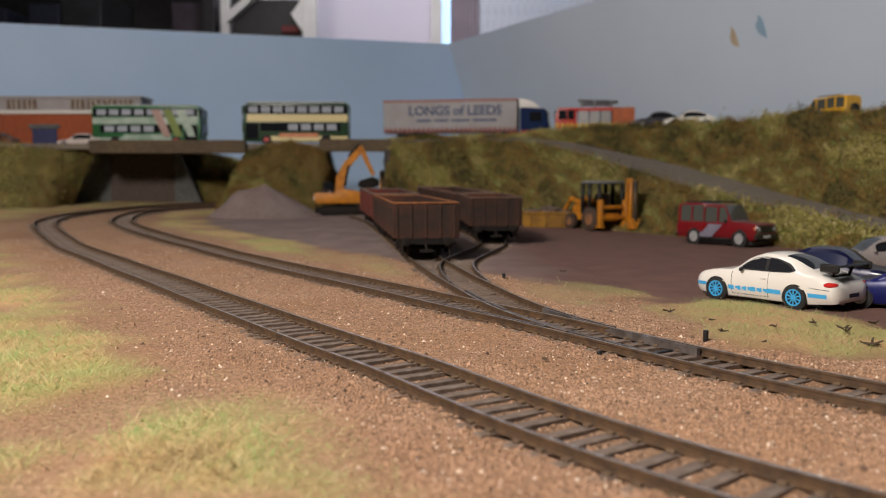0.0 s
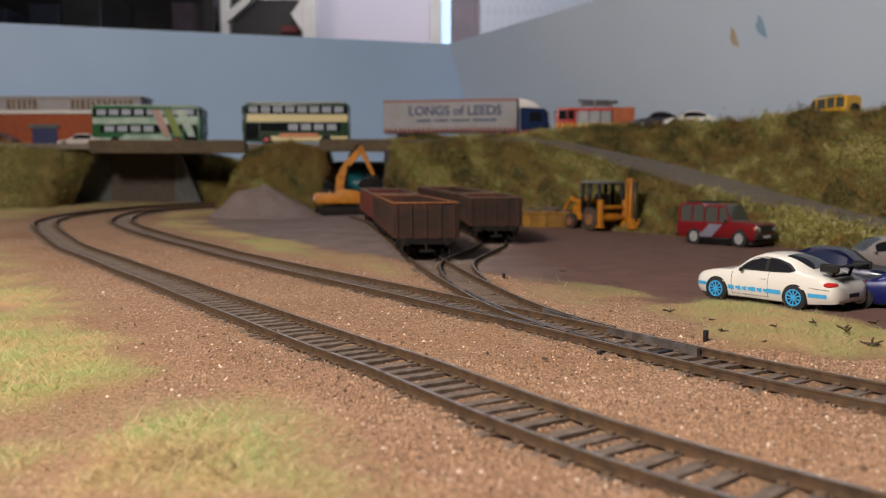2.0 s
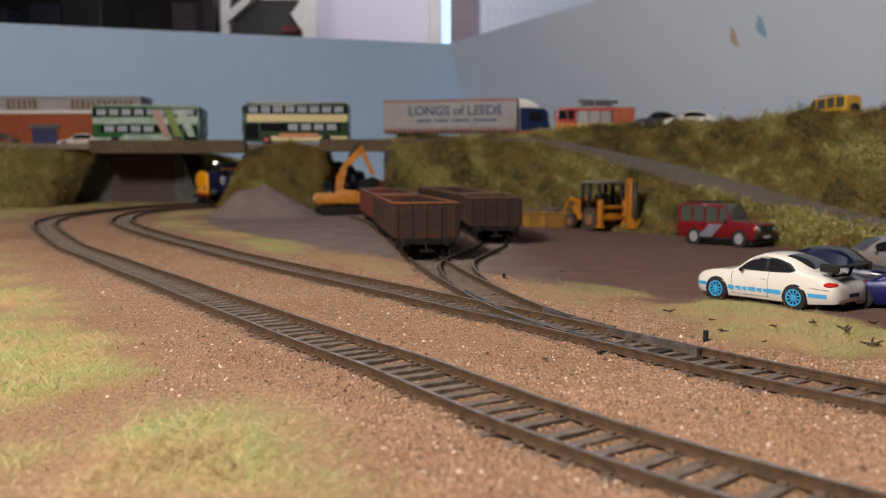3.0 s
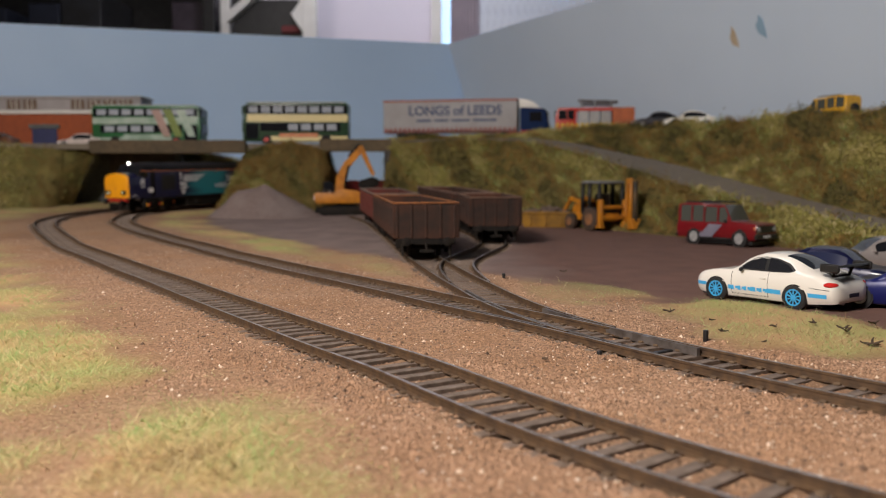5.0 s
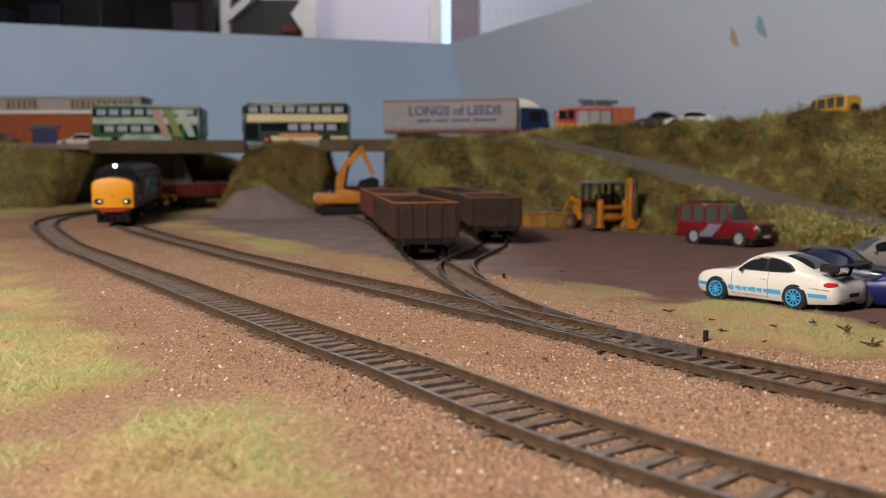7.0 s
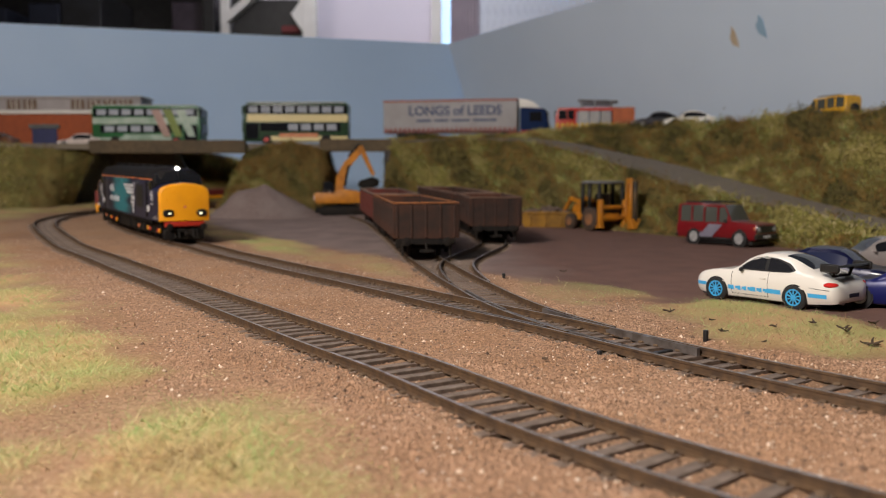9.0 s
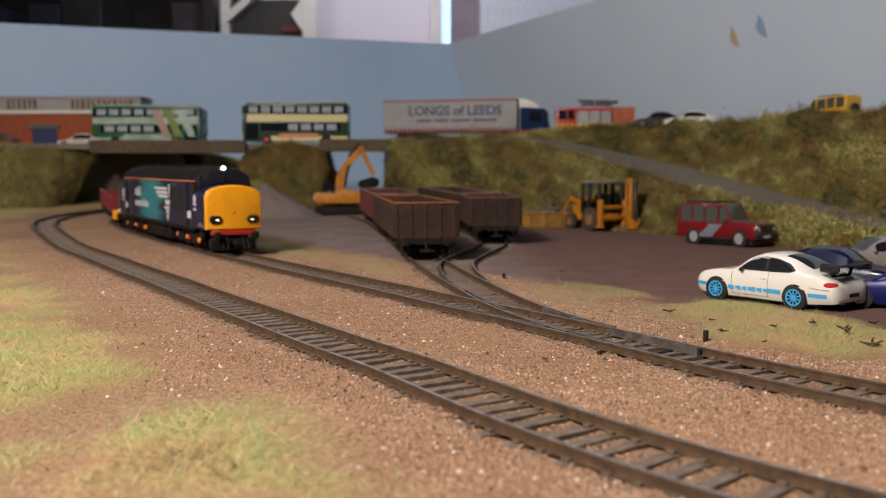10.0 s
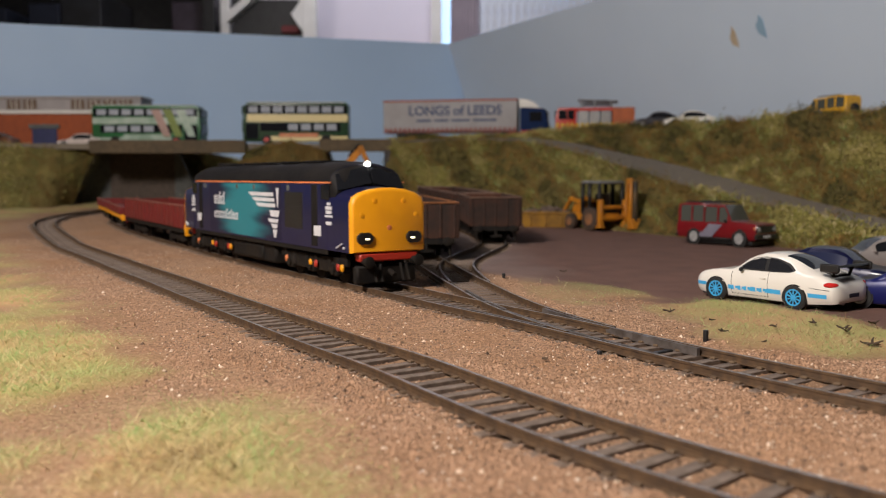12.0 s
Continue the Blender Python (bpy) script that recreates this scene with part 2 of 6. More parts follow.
def ground_mat():
    m = mat("ballast_earth", (0.46, 0.285, 0.175), (0.21, 0.122, 0.07), 700, 0.95, 0, 1.0, (0.22, 0.115, 0.062), 13, 0.7, bump_scale=900)
    nt = m.node_tree
    n, l = nt.nodes, nt.links
    b = n["Principled BSDF"]
    out = b.inputs["Base Color"].links[0].from_socket
    tc = n.new("ShaderNodeTexCoord")
    no = n.new("ShaderNodeTexNoise")
    no.inputs["Scale"].default_value, no.inputs["Detail"].default_value = 31, 7
    l.new(tc.outputs["Object"], no.inputs["Vector"])
    mr = n.new("ShaderNodeMapRange")
    mr.inputs["From Min"].default_value, mr.inputs["From Max"].default_value, mr.inputs["To Max"].default_value = 0.5, 0.72, 0.55
    l.new(no.outputs["Fac"], mr.inputs["Value"])
    mx = n.new("ShaderNodeMix")
    mx.data_type = "RGBA"
    mx.inputs[7].default_value = (0.33, 0.17, 0.075, 1)
    l.new(mr.outputs[0], mx.inputs["Factor"])
    l.new(out, mx.inputs[6])
    out = mx.outputs[2]
    # first colour pair: sleeper gap shade painted into the ground
    for attr, c1, c2, sc in (("gap_shade", (0.25, 0.15, 0.085), (0.17, 0.10, 0.055), 200), ("yard", (0.165, 0.085, 0.066), (0.125, 0.066, 0.052), 60), ("lilac", (0.24, 0.18, 0.165), (0.17, 0.125, 0.115), 40),
                             ("grass", (0.36, 0.36, 0.12), (0.52, 0.32, 0.16), 26)):
        at = n.new("ShaderNodeAttribute")
        at.attribute_name = attr
        no = n.new("ShaderNodeTexNoise")
        no.inputs["Scale"].default_value, no.inputs["Detail"].default_value = sc, 6
        tc = n.new("ShaderNodeTexCoord")
        l.new(tc.outputs["Object"], no.inputs["Vector"])
        rp = n.new("ShaderNodeValToRGB")
        rp.color_ramp.elements[0].position, rp.color_ramp.elements[1].position = 0.35, 0.65
        rp.color_ramp.elements[0].color, rp.color_ramp.elements[1].color = (*c1, 1), (*c2, 1)
        l.new(no.outputs["Fac"], rp.inputs["Fac"])
        mx = n.new("ShaderNodeMix")
        mx.data_type = "RGBA"
        l.new(at.outputs["Fac"], mx.inputs["Factor"])
        l.new(out, mx.inputs[6])
        l.new(rp.outputs["Color"], mx.inputs[7])
        out = mx.outputs[2]
    l.new(out, b.inputs["Base Color"])
    return m


GROUND = ground_mat()


# ---- track ----
def sweep(line, off, prof, mat_ix=None):
    bm = B()
    loops = []
    for i, p in enumerate(line):
        a, b = line[max(0, i - 1)], line[min(len(line) - 1, i + 1)]
        d = (b - a).normalized()
        s = Vector((d.y, -d.x, 0)).normalized()
        loops.append([p + s * (off + u) + Vector((0, 0, w)) for u, w in prof])
    loft(bm, loops)
    return fix(bm)


RAIL_PROF = [(-0.85, 1.9), (0.85, 1.9), (0.85, 2.15), (0.3, 2.35), (0.3, 3.4), (0.5, 3.6), (0.5, 4.12), (0.42, 4.2), (-0.42, 4.2), (-0.5, 4.12), (-0.5, 3.6), (-0.3, 3.4), (-0.3, 2.35), (-0.85, 2.15)]


def rail(line, off, parent):
    bm = sweep(line, off, RAIL_PROF)
    for f in bm.faces:
        f.normal_update()
        f.material_index = 1 if f.normal.z > 0.8 and f.calc_center_median().z - rise(*f.calc_center_median().xy) > 3.9 else 0
    return part("rail", bm, [RAIL, RAILTOP], parent, smooth=False)


def sleeper_mesh():
    bm = B()
    box(bm, -13.2, 13.2, -1.35, 1.35, -0.6, 2.0, 0.15)
    for s in (-1, 1):
        for d in (-1, 1):
            box(bm, s * 8.6 + d * 1.6 - 0.7, s * 8.6 + d * 1.6 + 0.7, -0.8, 0.8, 1.9, 2.6, 0.2, mat=1)
    me = bpy.data.meshes.new("sleeper")
    bmesh.ops.scale(bm, vec=(MM, MM, MM), verts=bm.verts)
    bm.to_mesh(me)
    bm.free()
    me.materials.append(SLEEPER)
    me.materials.append(CHAIR)
    return me


SLEEPER_ME = sleeper_mesh()


def track(name, line, label, start=0, rails_from=None, lift=0.0, pitch=6.6):
    ob = empty(name, label, "railway track", kind="structure")
    seg = [p + Vector((0, 0, lift)) for p in line[start if rails_from is None else rails_from:]]
    rail(seg, -8.6, ob)
    rail(seg, 8.6, ob)
    n, rng = 0, random.Random(5)
    step = pitch / 2.0
    i = start + 2.0
    while i < len(line) - 2:
        k = int(i)
        p, d = line[k], (line[k + 1] - line[k - 1]).normalized()
        if n < 290:
            s = new("sleeper", SLEEPER_ME)
            s.parent = ob
            s.matrix_basis = Matrix.Translation(p * MM) @ Matrix.Rotation(math.atan2(-d.x, d.y) + rng.uniform(-0.02, 0.02), 4, "Z")
        n += 1
        i += step
    return ob


ground()
track("far_track", LINE_MAIN, "weathered model railway track, rusty rails on dark sleepers")
track("near_track", LINE_NEAR, "rusty model railway track half sunk in brown ballast")
track("siding_track", LINE_A, "siding track with dull rails leaving the running line", 18)
track("siding_track", LINE_B, "siding track with dull rails beside parked wagons", 40, 10, 0.04)


# ---- backscene boards, leaning a little at the corner ----
def board(name, corners, thick, m, label):
    bm = B()
    t = Vector(thick)
    loft(bm, [[Vector(c) for c in corners], [Vector(c) + t for c in corners]])
    return tagged(link_mesh(name, fix(bm), m), label, "backscene", kind="structure")


board("backscene_left", [(-1250, 1119, -40), (125, 1534, -40), (28, 1507, 282), (-1250, 1120, 281)], (-4, 14, 0), SKYBOARD,
      "pale blue painted backscene board with scuffs")
board("backscene_right", [(77, 1500, 60), (708, 300, 60), (640, 300, 281), (9, 1500, 282)], (14, 6, 0), SKYBOARD_LIT,
      "grey blue painted backscene board, lightened in place of light, with two flaked patches")


# ---- embankments: cross sections joined along their length ----
def lumpy(p, amp, size, seed=0.0):
    v = Vector((p[0] / size, p[1] / size, p[2] / size + seed))
    return amp * (noise.noise(v) + 0.5 * noise.noise(v * 2.3) + 0.3 * noise.noise(v * 5.1))


def terrain(name, sections, sub_u, sub_v, amp, label, road_band=None):
    """sections: for each station a list of profile points (x, y, z)."""
    nv = len(sections[0])
    def interp(vals, t):
        i = min(int(t), len(vals) - 2)
        f = t - i
        p0, p1, p2, p3 = vals[max(0, i - 1)], vals[i], vals[i + 1], vals[min(len(vals) - 1, i + 2)]
        return 0.5 * (2 * p1 + (p2 - p0) * f + (2 * p0 - 5 * p1 + 4 * p2 - p3) * f * f + (3 * p1 - p0 - 3 * p2 + p3) * f ** 3)
    bm = B()
    rows = []
    nu = (len(sections) - 1) * sub_u
    for a in range(nu + 1):
        prof = [interp([Vector(s[k]) for s in sections], a / sub_u) for k in range(nv)]
        row = []
        for b in range((nv - 1) * sub_v + 1):
            t = b / sub_v
            i = min(int(t), nv - 2)
            p = prof[i].lerp(prof[i + 1], t - i)
            flat = road_band is not None and road_band[0] <= t <= road_band[1]
            edge = b in (0, (nv - 1) * sub_v)
            if not edge:
                p = p + Vector((0.35, -0.6, 0.7)) * lumpy(p, amp * (0.12 if flat else 1.0), 34)
            row.append((bm.verts.new(p), flat))
        rows.append(row)
    for r0, r1 in zip(rows, rows[1:]):
        for q0, q1, q2, q3 in zip(r0, r0[1:], r1[1:], r1):
            f = bm.faces.new((q0[0], q1[0], q2[0], q3[0]))
            f.material_index = 1 if (q0[1] and q1[1] and q2[1] and q3[1]) else 0
    bmesh.ops.recalc_face_normals(bm, faces=bm.faces)
    up = sum(f.normal.z for f in bm.faces)
    if up < 0:
        bmesh.ops.reverse_faces(bm, faces=bm.faces)
    ob = link_mesh(name, bm, [TURF, ASPHALT], None, "", True)
    SLOPES.append(ob)
    return tagged(ob, label, "embankment", kind="structure")


SLOPES = []
HILL = [
    [(-72, 1020, 10), (-70, 1040, 92), (-70, 1045, 94), (-70, 1135, 94), (-70, 1140, 94)],
    [(-20, 950, 7), (-22, 1020, 92), (-25, 1040, 95), (-30, 1130, 95), (-30, 1150, 95)],
    [(40, 870, 5), (30, 990, 94), (30, 1020, 96), (30, 1120, 97), (30, 1160, 98)],
    [(88, 815, 4), (100, 900, 85), (113, 980, 94), (122, 1020, 102), (135, 1110, 100)],
    [(158, 750, 2), (172, 820, 61), (192, 910, 76), (206, 980, 107), (225, 1085, 101)],
    [(208, 665, 0), (233, 750, 37), (255, 820, 54), (280, 900, 105), (294, 955, 99)],
    [(241, 590, 0), (271, 660, 24), (296, 720, 34), (318, 775, 104), (346, 845, 98)],
    [(273, 523, 0), (293, 560, 14), (318, 608, 20), (353, 675, 102), (396, 762, 98)],
    [(300, 455, 0), (330, 480, 6), (372, 530, 8), (420, 585, 98), (480, 600, 98)],
]
terrain("hillside", HILL, 16, 9, 10.0, "grassy olive hillside with a worn road climbing across it", (2.0 / 1 - 1.0, 2.0))

MOUND = [
    [(-262, 975, 10), (-256, 992, 24), (-238, 1030, 80), (-236, 1040, 80)],
    [(-250, 955, 9), (-244, 980, 36), (-228, 1018, 83), (-226, 1040, 83)],
    [(-212, 940, 8), (-208, 975, 48), (-200, 1013, 85), (-200, 1042, 85)],
    [(-165, 945, 8), (-165, 980, 50), (-168, 1015, 86), (-170, 1042, 86)],
    [(-136, 965, 8), (-138, 985, 50), (-146, 1020, 84), (-148, 1060, 84)],
    [(-134, 1100, 8), (-136, 1102, 40), (-146, 1106, 70), (-150, 1108, 80)],
]
terrain("bridge_mound", MOUND, 10, 10, 8.0, "dry ochre grass mound between two bridge spans")
LEFTBANK = [
    [(-1000, 900, 10), (-990, 960, 60), (-980, 1020, 88), (-980, 1060, 90)],
    [(-700, 950, 12), (-690, 1000, 60), (-680, 1045, 87), (-680, 1070, 88)],
    [(-560, 975, 13), (-560, 1010, 55), (-555, 1045, 86), (-555, 1070, 88)],
    [(-478, 1000, 14), (-480, 1020, 50), (-478, 1045, 86), (-478, 1070, 88)],
    [(-462, 1060, 14), (-450, 1066, 50), (-434, 1070, 84), (-434, 1085, 86)],
]
terrain("left_bank", LEFTBANK, 14, 9, 6.0, "rough green and tan grass bank below the upper road")
BACKBANK = [
    [(-338, 1118, 14), (-349, 1146, 60), (-354, 1156, 82), (-354, 1180, 82)],
    [(-310, 1120, 14), (-300, 1150, 55), (-290, 1170, 74), (-290, 1190, 74)],
    [(-260, 1130, 14), (-250, 1165, 40), (-240, 1180, 52), (-240, 1200, 52)],
]
terrain("back_bank", BACKBANK, 10, 8, 5.0, "shaded olive bank behind the bridge")


def simple(name, label, category, m, boxes, kind="structure"):
    bm = B()
    for b in boxes:
        box(bm, *b, 0.6)
    return tagged(link_mesh(name, bm, m), label, category, kind=kind)


# upper road carried over the tracks
simple("upper_road", "grey road deck of the upper level", "road", ASPHALT, [(-1000, -330, 1045, 1140, 84, 91), (-330, -62, 1045, 1110, 84, 91)])
simple("plateau", "grey paved ground behind the upper road", "ground", ASPHALT, [(-1000, -330, 1142, 1215, 80, 90)])
simple("bridge_beam", "brown weathered bridge girder over the running lines", "bridge", BEAM, [(-430, -240, 1036, 1044, 79, 95)])
simple("bridge_beam", "dark brown bridge girder over the sidings", "bridge", BEAM, [(-150, -62, 1034, 1044, 81, 96)])
simple("bridge_post", "black upright bridge support post", "bridge", BLACK, [(-71, -63, 1030, 1044, 8, 82)])
simple("abutment_wall", "brown brick abutment wall deep under the bridge, deck shade in its colour", "bridge abutment", SHADEWALL, [(-446, -352, 1130, 1142, 4, 84)])


def wing(inner, foot, top, label):
    """A splayed wall with a raked end, from the abutment forwards."""
    bm = B()
    t = Vector((0, 8, 0))
    q = [Vector((inner, 1131, 4)), Vector((foot, 1098, 4)), Vector((top, 1112, 84)), Vector((inner, 1131, 84))]
    loft(bm, [q, [p + t for p in q]])
    return tagged(link_mesh("wing_wall", fix(bm), CONCRETE), label, "bridge abutment", kind="structure")


wing(-440, -486, -456, "raked grey concrete wing wall beside the grass bank")
wing(-358, -306, -346, "raked grey concrete wing wall under the bridge")


# ---- room beyond the boards ----
simple("room_wall_back", "pale lilac painted room wall", "wall", PINK, [(-2500, 2400, 2700, 2760, -900, 1500)])
# unseen walls and ceiling, kept dark so that they bounce less light
simple("room_wall_right", "plain unseen room wall, darkened to cut bounced light", "wall", LOWBOUNCE, [(2400, 2460, -1800, 2700, -900, 1500)])
simple("room_wall_left", "plain unseen room wall, darkened to cut bounced light", "wall", LOWBOUNCE, [(-2560, -2500, -1800, 2700, -900, 1500)])
simple("room_wall_front", "plain unseen room wall, darkened to cut bounced light", "wall", LOWBOUNCE, [(-2500, 2400, -1860, -1800, -900, 1500)])
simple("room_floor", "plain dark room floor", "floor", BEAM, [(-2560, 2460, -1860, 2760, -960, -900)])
simple("ceiling", "plain unseen room ceiling, darkened to cut bounced light", "ceiling", LOWBOUNCE, [(-2560, 2460, -1860, 2760, 1500, 1560)])

# flaked paint and scuffs on the right board
def flake(name, label, k, z, w, h, m):
    """A thin patch lying on the leaning board, k of the way along it."""
    a, b, c, d = Vector((77, 1500, 60)), Vector((708, 300, 60)), Vector((640, 300, 281)), Vector((9, 1500, 282))

    def on_board(u, v, out):
        s = (v - 60) / 222
        return a.lerp(b, u).lerp(d.lerp(c, u), s) + Vector((-0.89, -0.45, 0)) * (out + 0.3)

    bm = B()
    loops = []
    for out in (-1.0, 0.35):
        lp = []
        for j in range(12):
            t = j / 12 * 2 * math.pi
            r = 1 + 0.22 * math.sin(3 * t + k * 9) + 0.12 * math.sin(5 * t)
            lp.append(on_board(k + math.cos(t) * w * r, z + math.sin(t) * h * r, out))
        loops.append(lp)
    loft(bm, loops)
    return tagged(link_mesh(name, fix(bm), m), label, "paint flake")


flake("paint_flake", "small tan flake where the board's paint is gone", 0.457, 203, 0.0035, 10, mat("bare_board", (0.46, 0.37, 0.26), (0.50, 0.41, 0.30), 60, 0.8))
flake("paint_patch", "small darker blue touch-up patch on the board", 0.486, 209, 0.004, 11, mat("touch_up_blue", (0.26, 0.41, 0.55), (0.29, 0.44, 0.58), 60, 0.6))

simple("layout_table", "plain dark table carrying the layout board", "table", LOWBOUNCE, [(-990, 690, -290, 1470, -900, -45)])


# ---- paints ----
NAVY = mat("loco_navy", (0.008, 0.009, 0.042), (0.010, 0.011, 0.050), 200, 0.3, 0, 0.05, (0.02, 0.018, 0.024), 60, 0.3)
LOCOROOF = mat("loco_roof", (0.006, 0.0055, 0.006), (0.011, 0.010, 0.010), 200, 0.6, 0, 0.15, (0.02, 0.017, 0.015), 50, 0.4)
YELLOW = mat("nose_yellow", (0.88, 0.37, 0.008), (0.85, 0.35, 0.008), 150, 0.4, 0, 0.03, (0.6, 0.25, 0.02), 70, 0.25)
ORANGE = mat("orange_line", (0.65, 0.20, 0.07), None, 200, 0.5)
REDP = mat("red_paint", (0.45, 0.03, 0.015), (0.38, 0.025, 0.012), 200, 0.45)
FRAME = mat("underframe_black", (0.007, 0.006, 0.006), (0.013, 0.011, 0.009), 300, 0.75, 0, 0.2, (0.03, 0.02, 0.012), 80, 0.4)
for dull_ in (FRAME, LOCOROOF):
    dull_.node_tree.nodes["Principled BSDF"].inputs["Specular IOR Level"].default_value = 0.2
WMARK = mat("white_marking", (0.62, 0.62, 0.64), (0.55, 0.55, 0.57), 200, 0.5)
GLASSD = glass_mat("dark_glass", (0.012, 0.013, 0.016))
LAMP = mat("lamp_white", (1, 1, 1), (1, 1, 1), emit=(1.0, 0.96, 0.86), emit_strength=14.0)
LAMPDIM = mat("lamp_warm", (1, 1, 0.8), (1, 1, 0.8), emit=(1.0, 0.9, 0.55), emit_strength=2.0)
CHROME = mat("bare_metal", (0.5, 0.5, 0.5), (0.4, 0.4, 0.4), 300, 0.3, 0.9)
TYRE = mat("tyre_rubber", (0.012, 0.012, 0.012), (0.02, 0.02, 0.02), 300, 0.8)
MAROON = mat("wagon_maroon", (0.17, 0.016, 0.014), (0.13, 0.012, 0.012), 250, 0.55, 0, 0.1, (0.10, 0.035, 0.02), 60, 0.5)
RUST = mat("wagon_rust", (0.040, 0.016, 0.009), (0.018, 0.010, 0.007), 160, 0.85, 0, 0.3, (0.10, 0.028, 0.010), 55, 0.7, rand=0.25)
RUSTRED = mat("wagon_red_rust", (0.13, 0.022, 0.014), (0.09, 0.018, 0.012), 200, 0.8, 0, 0.2, (0.05, 0.025, 0.014), 60, 0.6)
RIM = mat("rusty_top_edge", (0.30, 0.11, 0.028), (0.16, 0.060, 0.022), 200, 0.8)
PLANTY = mat("plant_yellow", (0.56, 0.21, 0.010), (0.44, 0.155, 0.009), 200, 0.5, 0, 0.05, (0.18, 0.08, 0.02), 70, 0.4)


def livery_mat():
    m = mat("livery_fade", (0.02, 0.02, 0.02), None, 200, 0.38)
    nt = m.node_tree
    n, l = nt.nodes, nt.links
    b = n["Principled BSDF"]
    tc = n.new("ShaderNodeTexCoord")
    sx = n.new("ShaderNodeSeparateXYZ")
    l.new(tc.outputs["Object"], sx.inputs[0])
    no = n.new("ShaderNodeTexNoise")
    no.inputs["Scale"].default_value = 60
    mp = n.new("ShaderNodeMapping")
    mp.inputs["Scale"].default_value = (0.25, 1, 2.2)
    l.new(tc.outputs["Object"], mp.inputs[0])
    l.new(mp.outputs[0], no.inputs["Vector"])
    a = n.new("ShaderNodeMath")
    a.operation = "ADD"
    a.inputs[1].default_value = 0.119
    l.new(sx.outputs["X"], a.inputs[0])
    ab = n.new("ShaderNodeMath")
    ab.operation = "ABSOLUTE"
    l.new(a.outputs[0], ab.inputs[0])
    ns = n.new("ShaderNodeMath")
    ns.operation = "MULTIPLY_ADD"
    ns.inputs[1].default_value, ns.inputs[2].default_value = 0.05, -0.025
    l.new(no.outputs["Fac"], ns.inputs[0])
    su = n.new("ShaderNodeMath")
    l.new(ab.outputs[0], su.inputs[0])
    l.new(ns.outputs[0], su.inputs[1])
    mr = n.new("ShaderNodeMapRange")
    mr.interpolation_type = "SMOOTHSTEP"
    mr.inputs["From Min"].default_value, mr.inputs["From Max"].default_value = 0.013, 0.040
    mr.inputs["To Min"].default_value, mr.inputs["To Max"].default_value = 1.0, 0.0
    l.new(su.outputs[0], mr.inputs["Value"])
    mx = n.new("ShaderNodeMix")
    mx.data_type = "RGBA"
    mx.inputs[6].default_value, mx.inputs[7].default_value = (0.009, 0.009, 0.036, 1), (0.022, 0.19, 0.23, 1)
    l.new(mr.outputs[0], mx.inputs["Factor"])
    l.new(mx.outputs[2], b.inputs["Base Color"])
    return m


LIVERY = livery_mat()


# ---- diesel locomotive: nose at x = 0, tail at -222 ----
def arc_section(x, hw, z0, zc, ztop, n=9):
    """Upright sides to the cantrail at zc, then an arched roof."""
    pts = [(x, -hw, z0), (x, -hw, (z0 + zc) / 2), (x, -hw, zc)]
    for k in range(1, n):
        a = math.pi * k / n
        pts.append((x, -hw * math.cos(a), zc + (ztop - zc) * math.sin(a) ** 0.8))
    return pts + [(x, hw, zc), (x, hw, (z0 + zc) / 2), (x, hw, z0)]


def bogie(parent, cx):
    e = new("bogie")
    e.parent = parent
    e.location = (cx * MM, 0, 0)
    bm = B()
    for s in (-1, 1):
        box(bm, -30, 30, s * 12 - 1.6, s * 12 + 1.6, 8.5, 15.5, 0.5)
        for ax in (-22, 0, 22):
            box(bm, ax - 3, ax + 3, s * 13.2 - 1.3, s * 13.2 + 1.3, 7.5, 13.0, 0.6)
            cyl(bm, (ax, s * 12, 10), (ax, s * 15.4, 10), 1.7, 10)
            for d in (-4.6, 4.6):
                cyl(bm, (ax + d, s * 13.5, 9.5), (ax + d, s * 13.5, 15.5), 1.2, 8)
        box(bm, -33, -27, s * 13 - 1, s * 13 + 1, 12, 17.5, 0.4)
        box(bm, 27, 33, s * 13 - 1, s * 13 + 1, 12, 17.5, 0.4)
    part("bogie_frame", bm, FRAME, e)
    for ax in (-22, 0, 22):
        for s in (-1, 1):
            bm = B()
            cyl(bm, (0, s * 7.6, 0), (0, s * 9.6, 0), 6.4, 24, bevel=0.3)
            cyl(bm, (0, s * 7.2, 0), (0, s * 7.8, 0), 7.0, 24)
            w = part("wheel", bm, FRAME, e)
            w.location = (ax * MM, 0, 10.8 * MM)
    for s in (-1, 1):
        for ax, m in ((27, REDP), (30.5, YELLOW), (6, REDP), (0.5, YELLOW), (-25, ORANGE)):
            bm = B()
            ball(bm, (ax, s * 14.8, 11.5), 1.5, 2, (0.9, 0.5, 1.15))
            part("pipe_cock", bm, m, e)
    return e


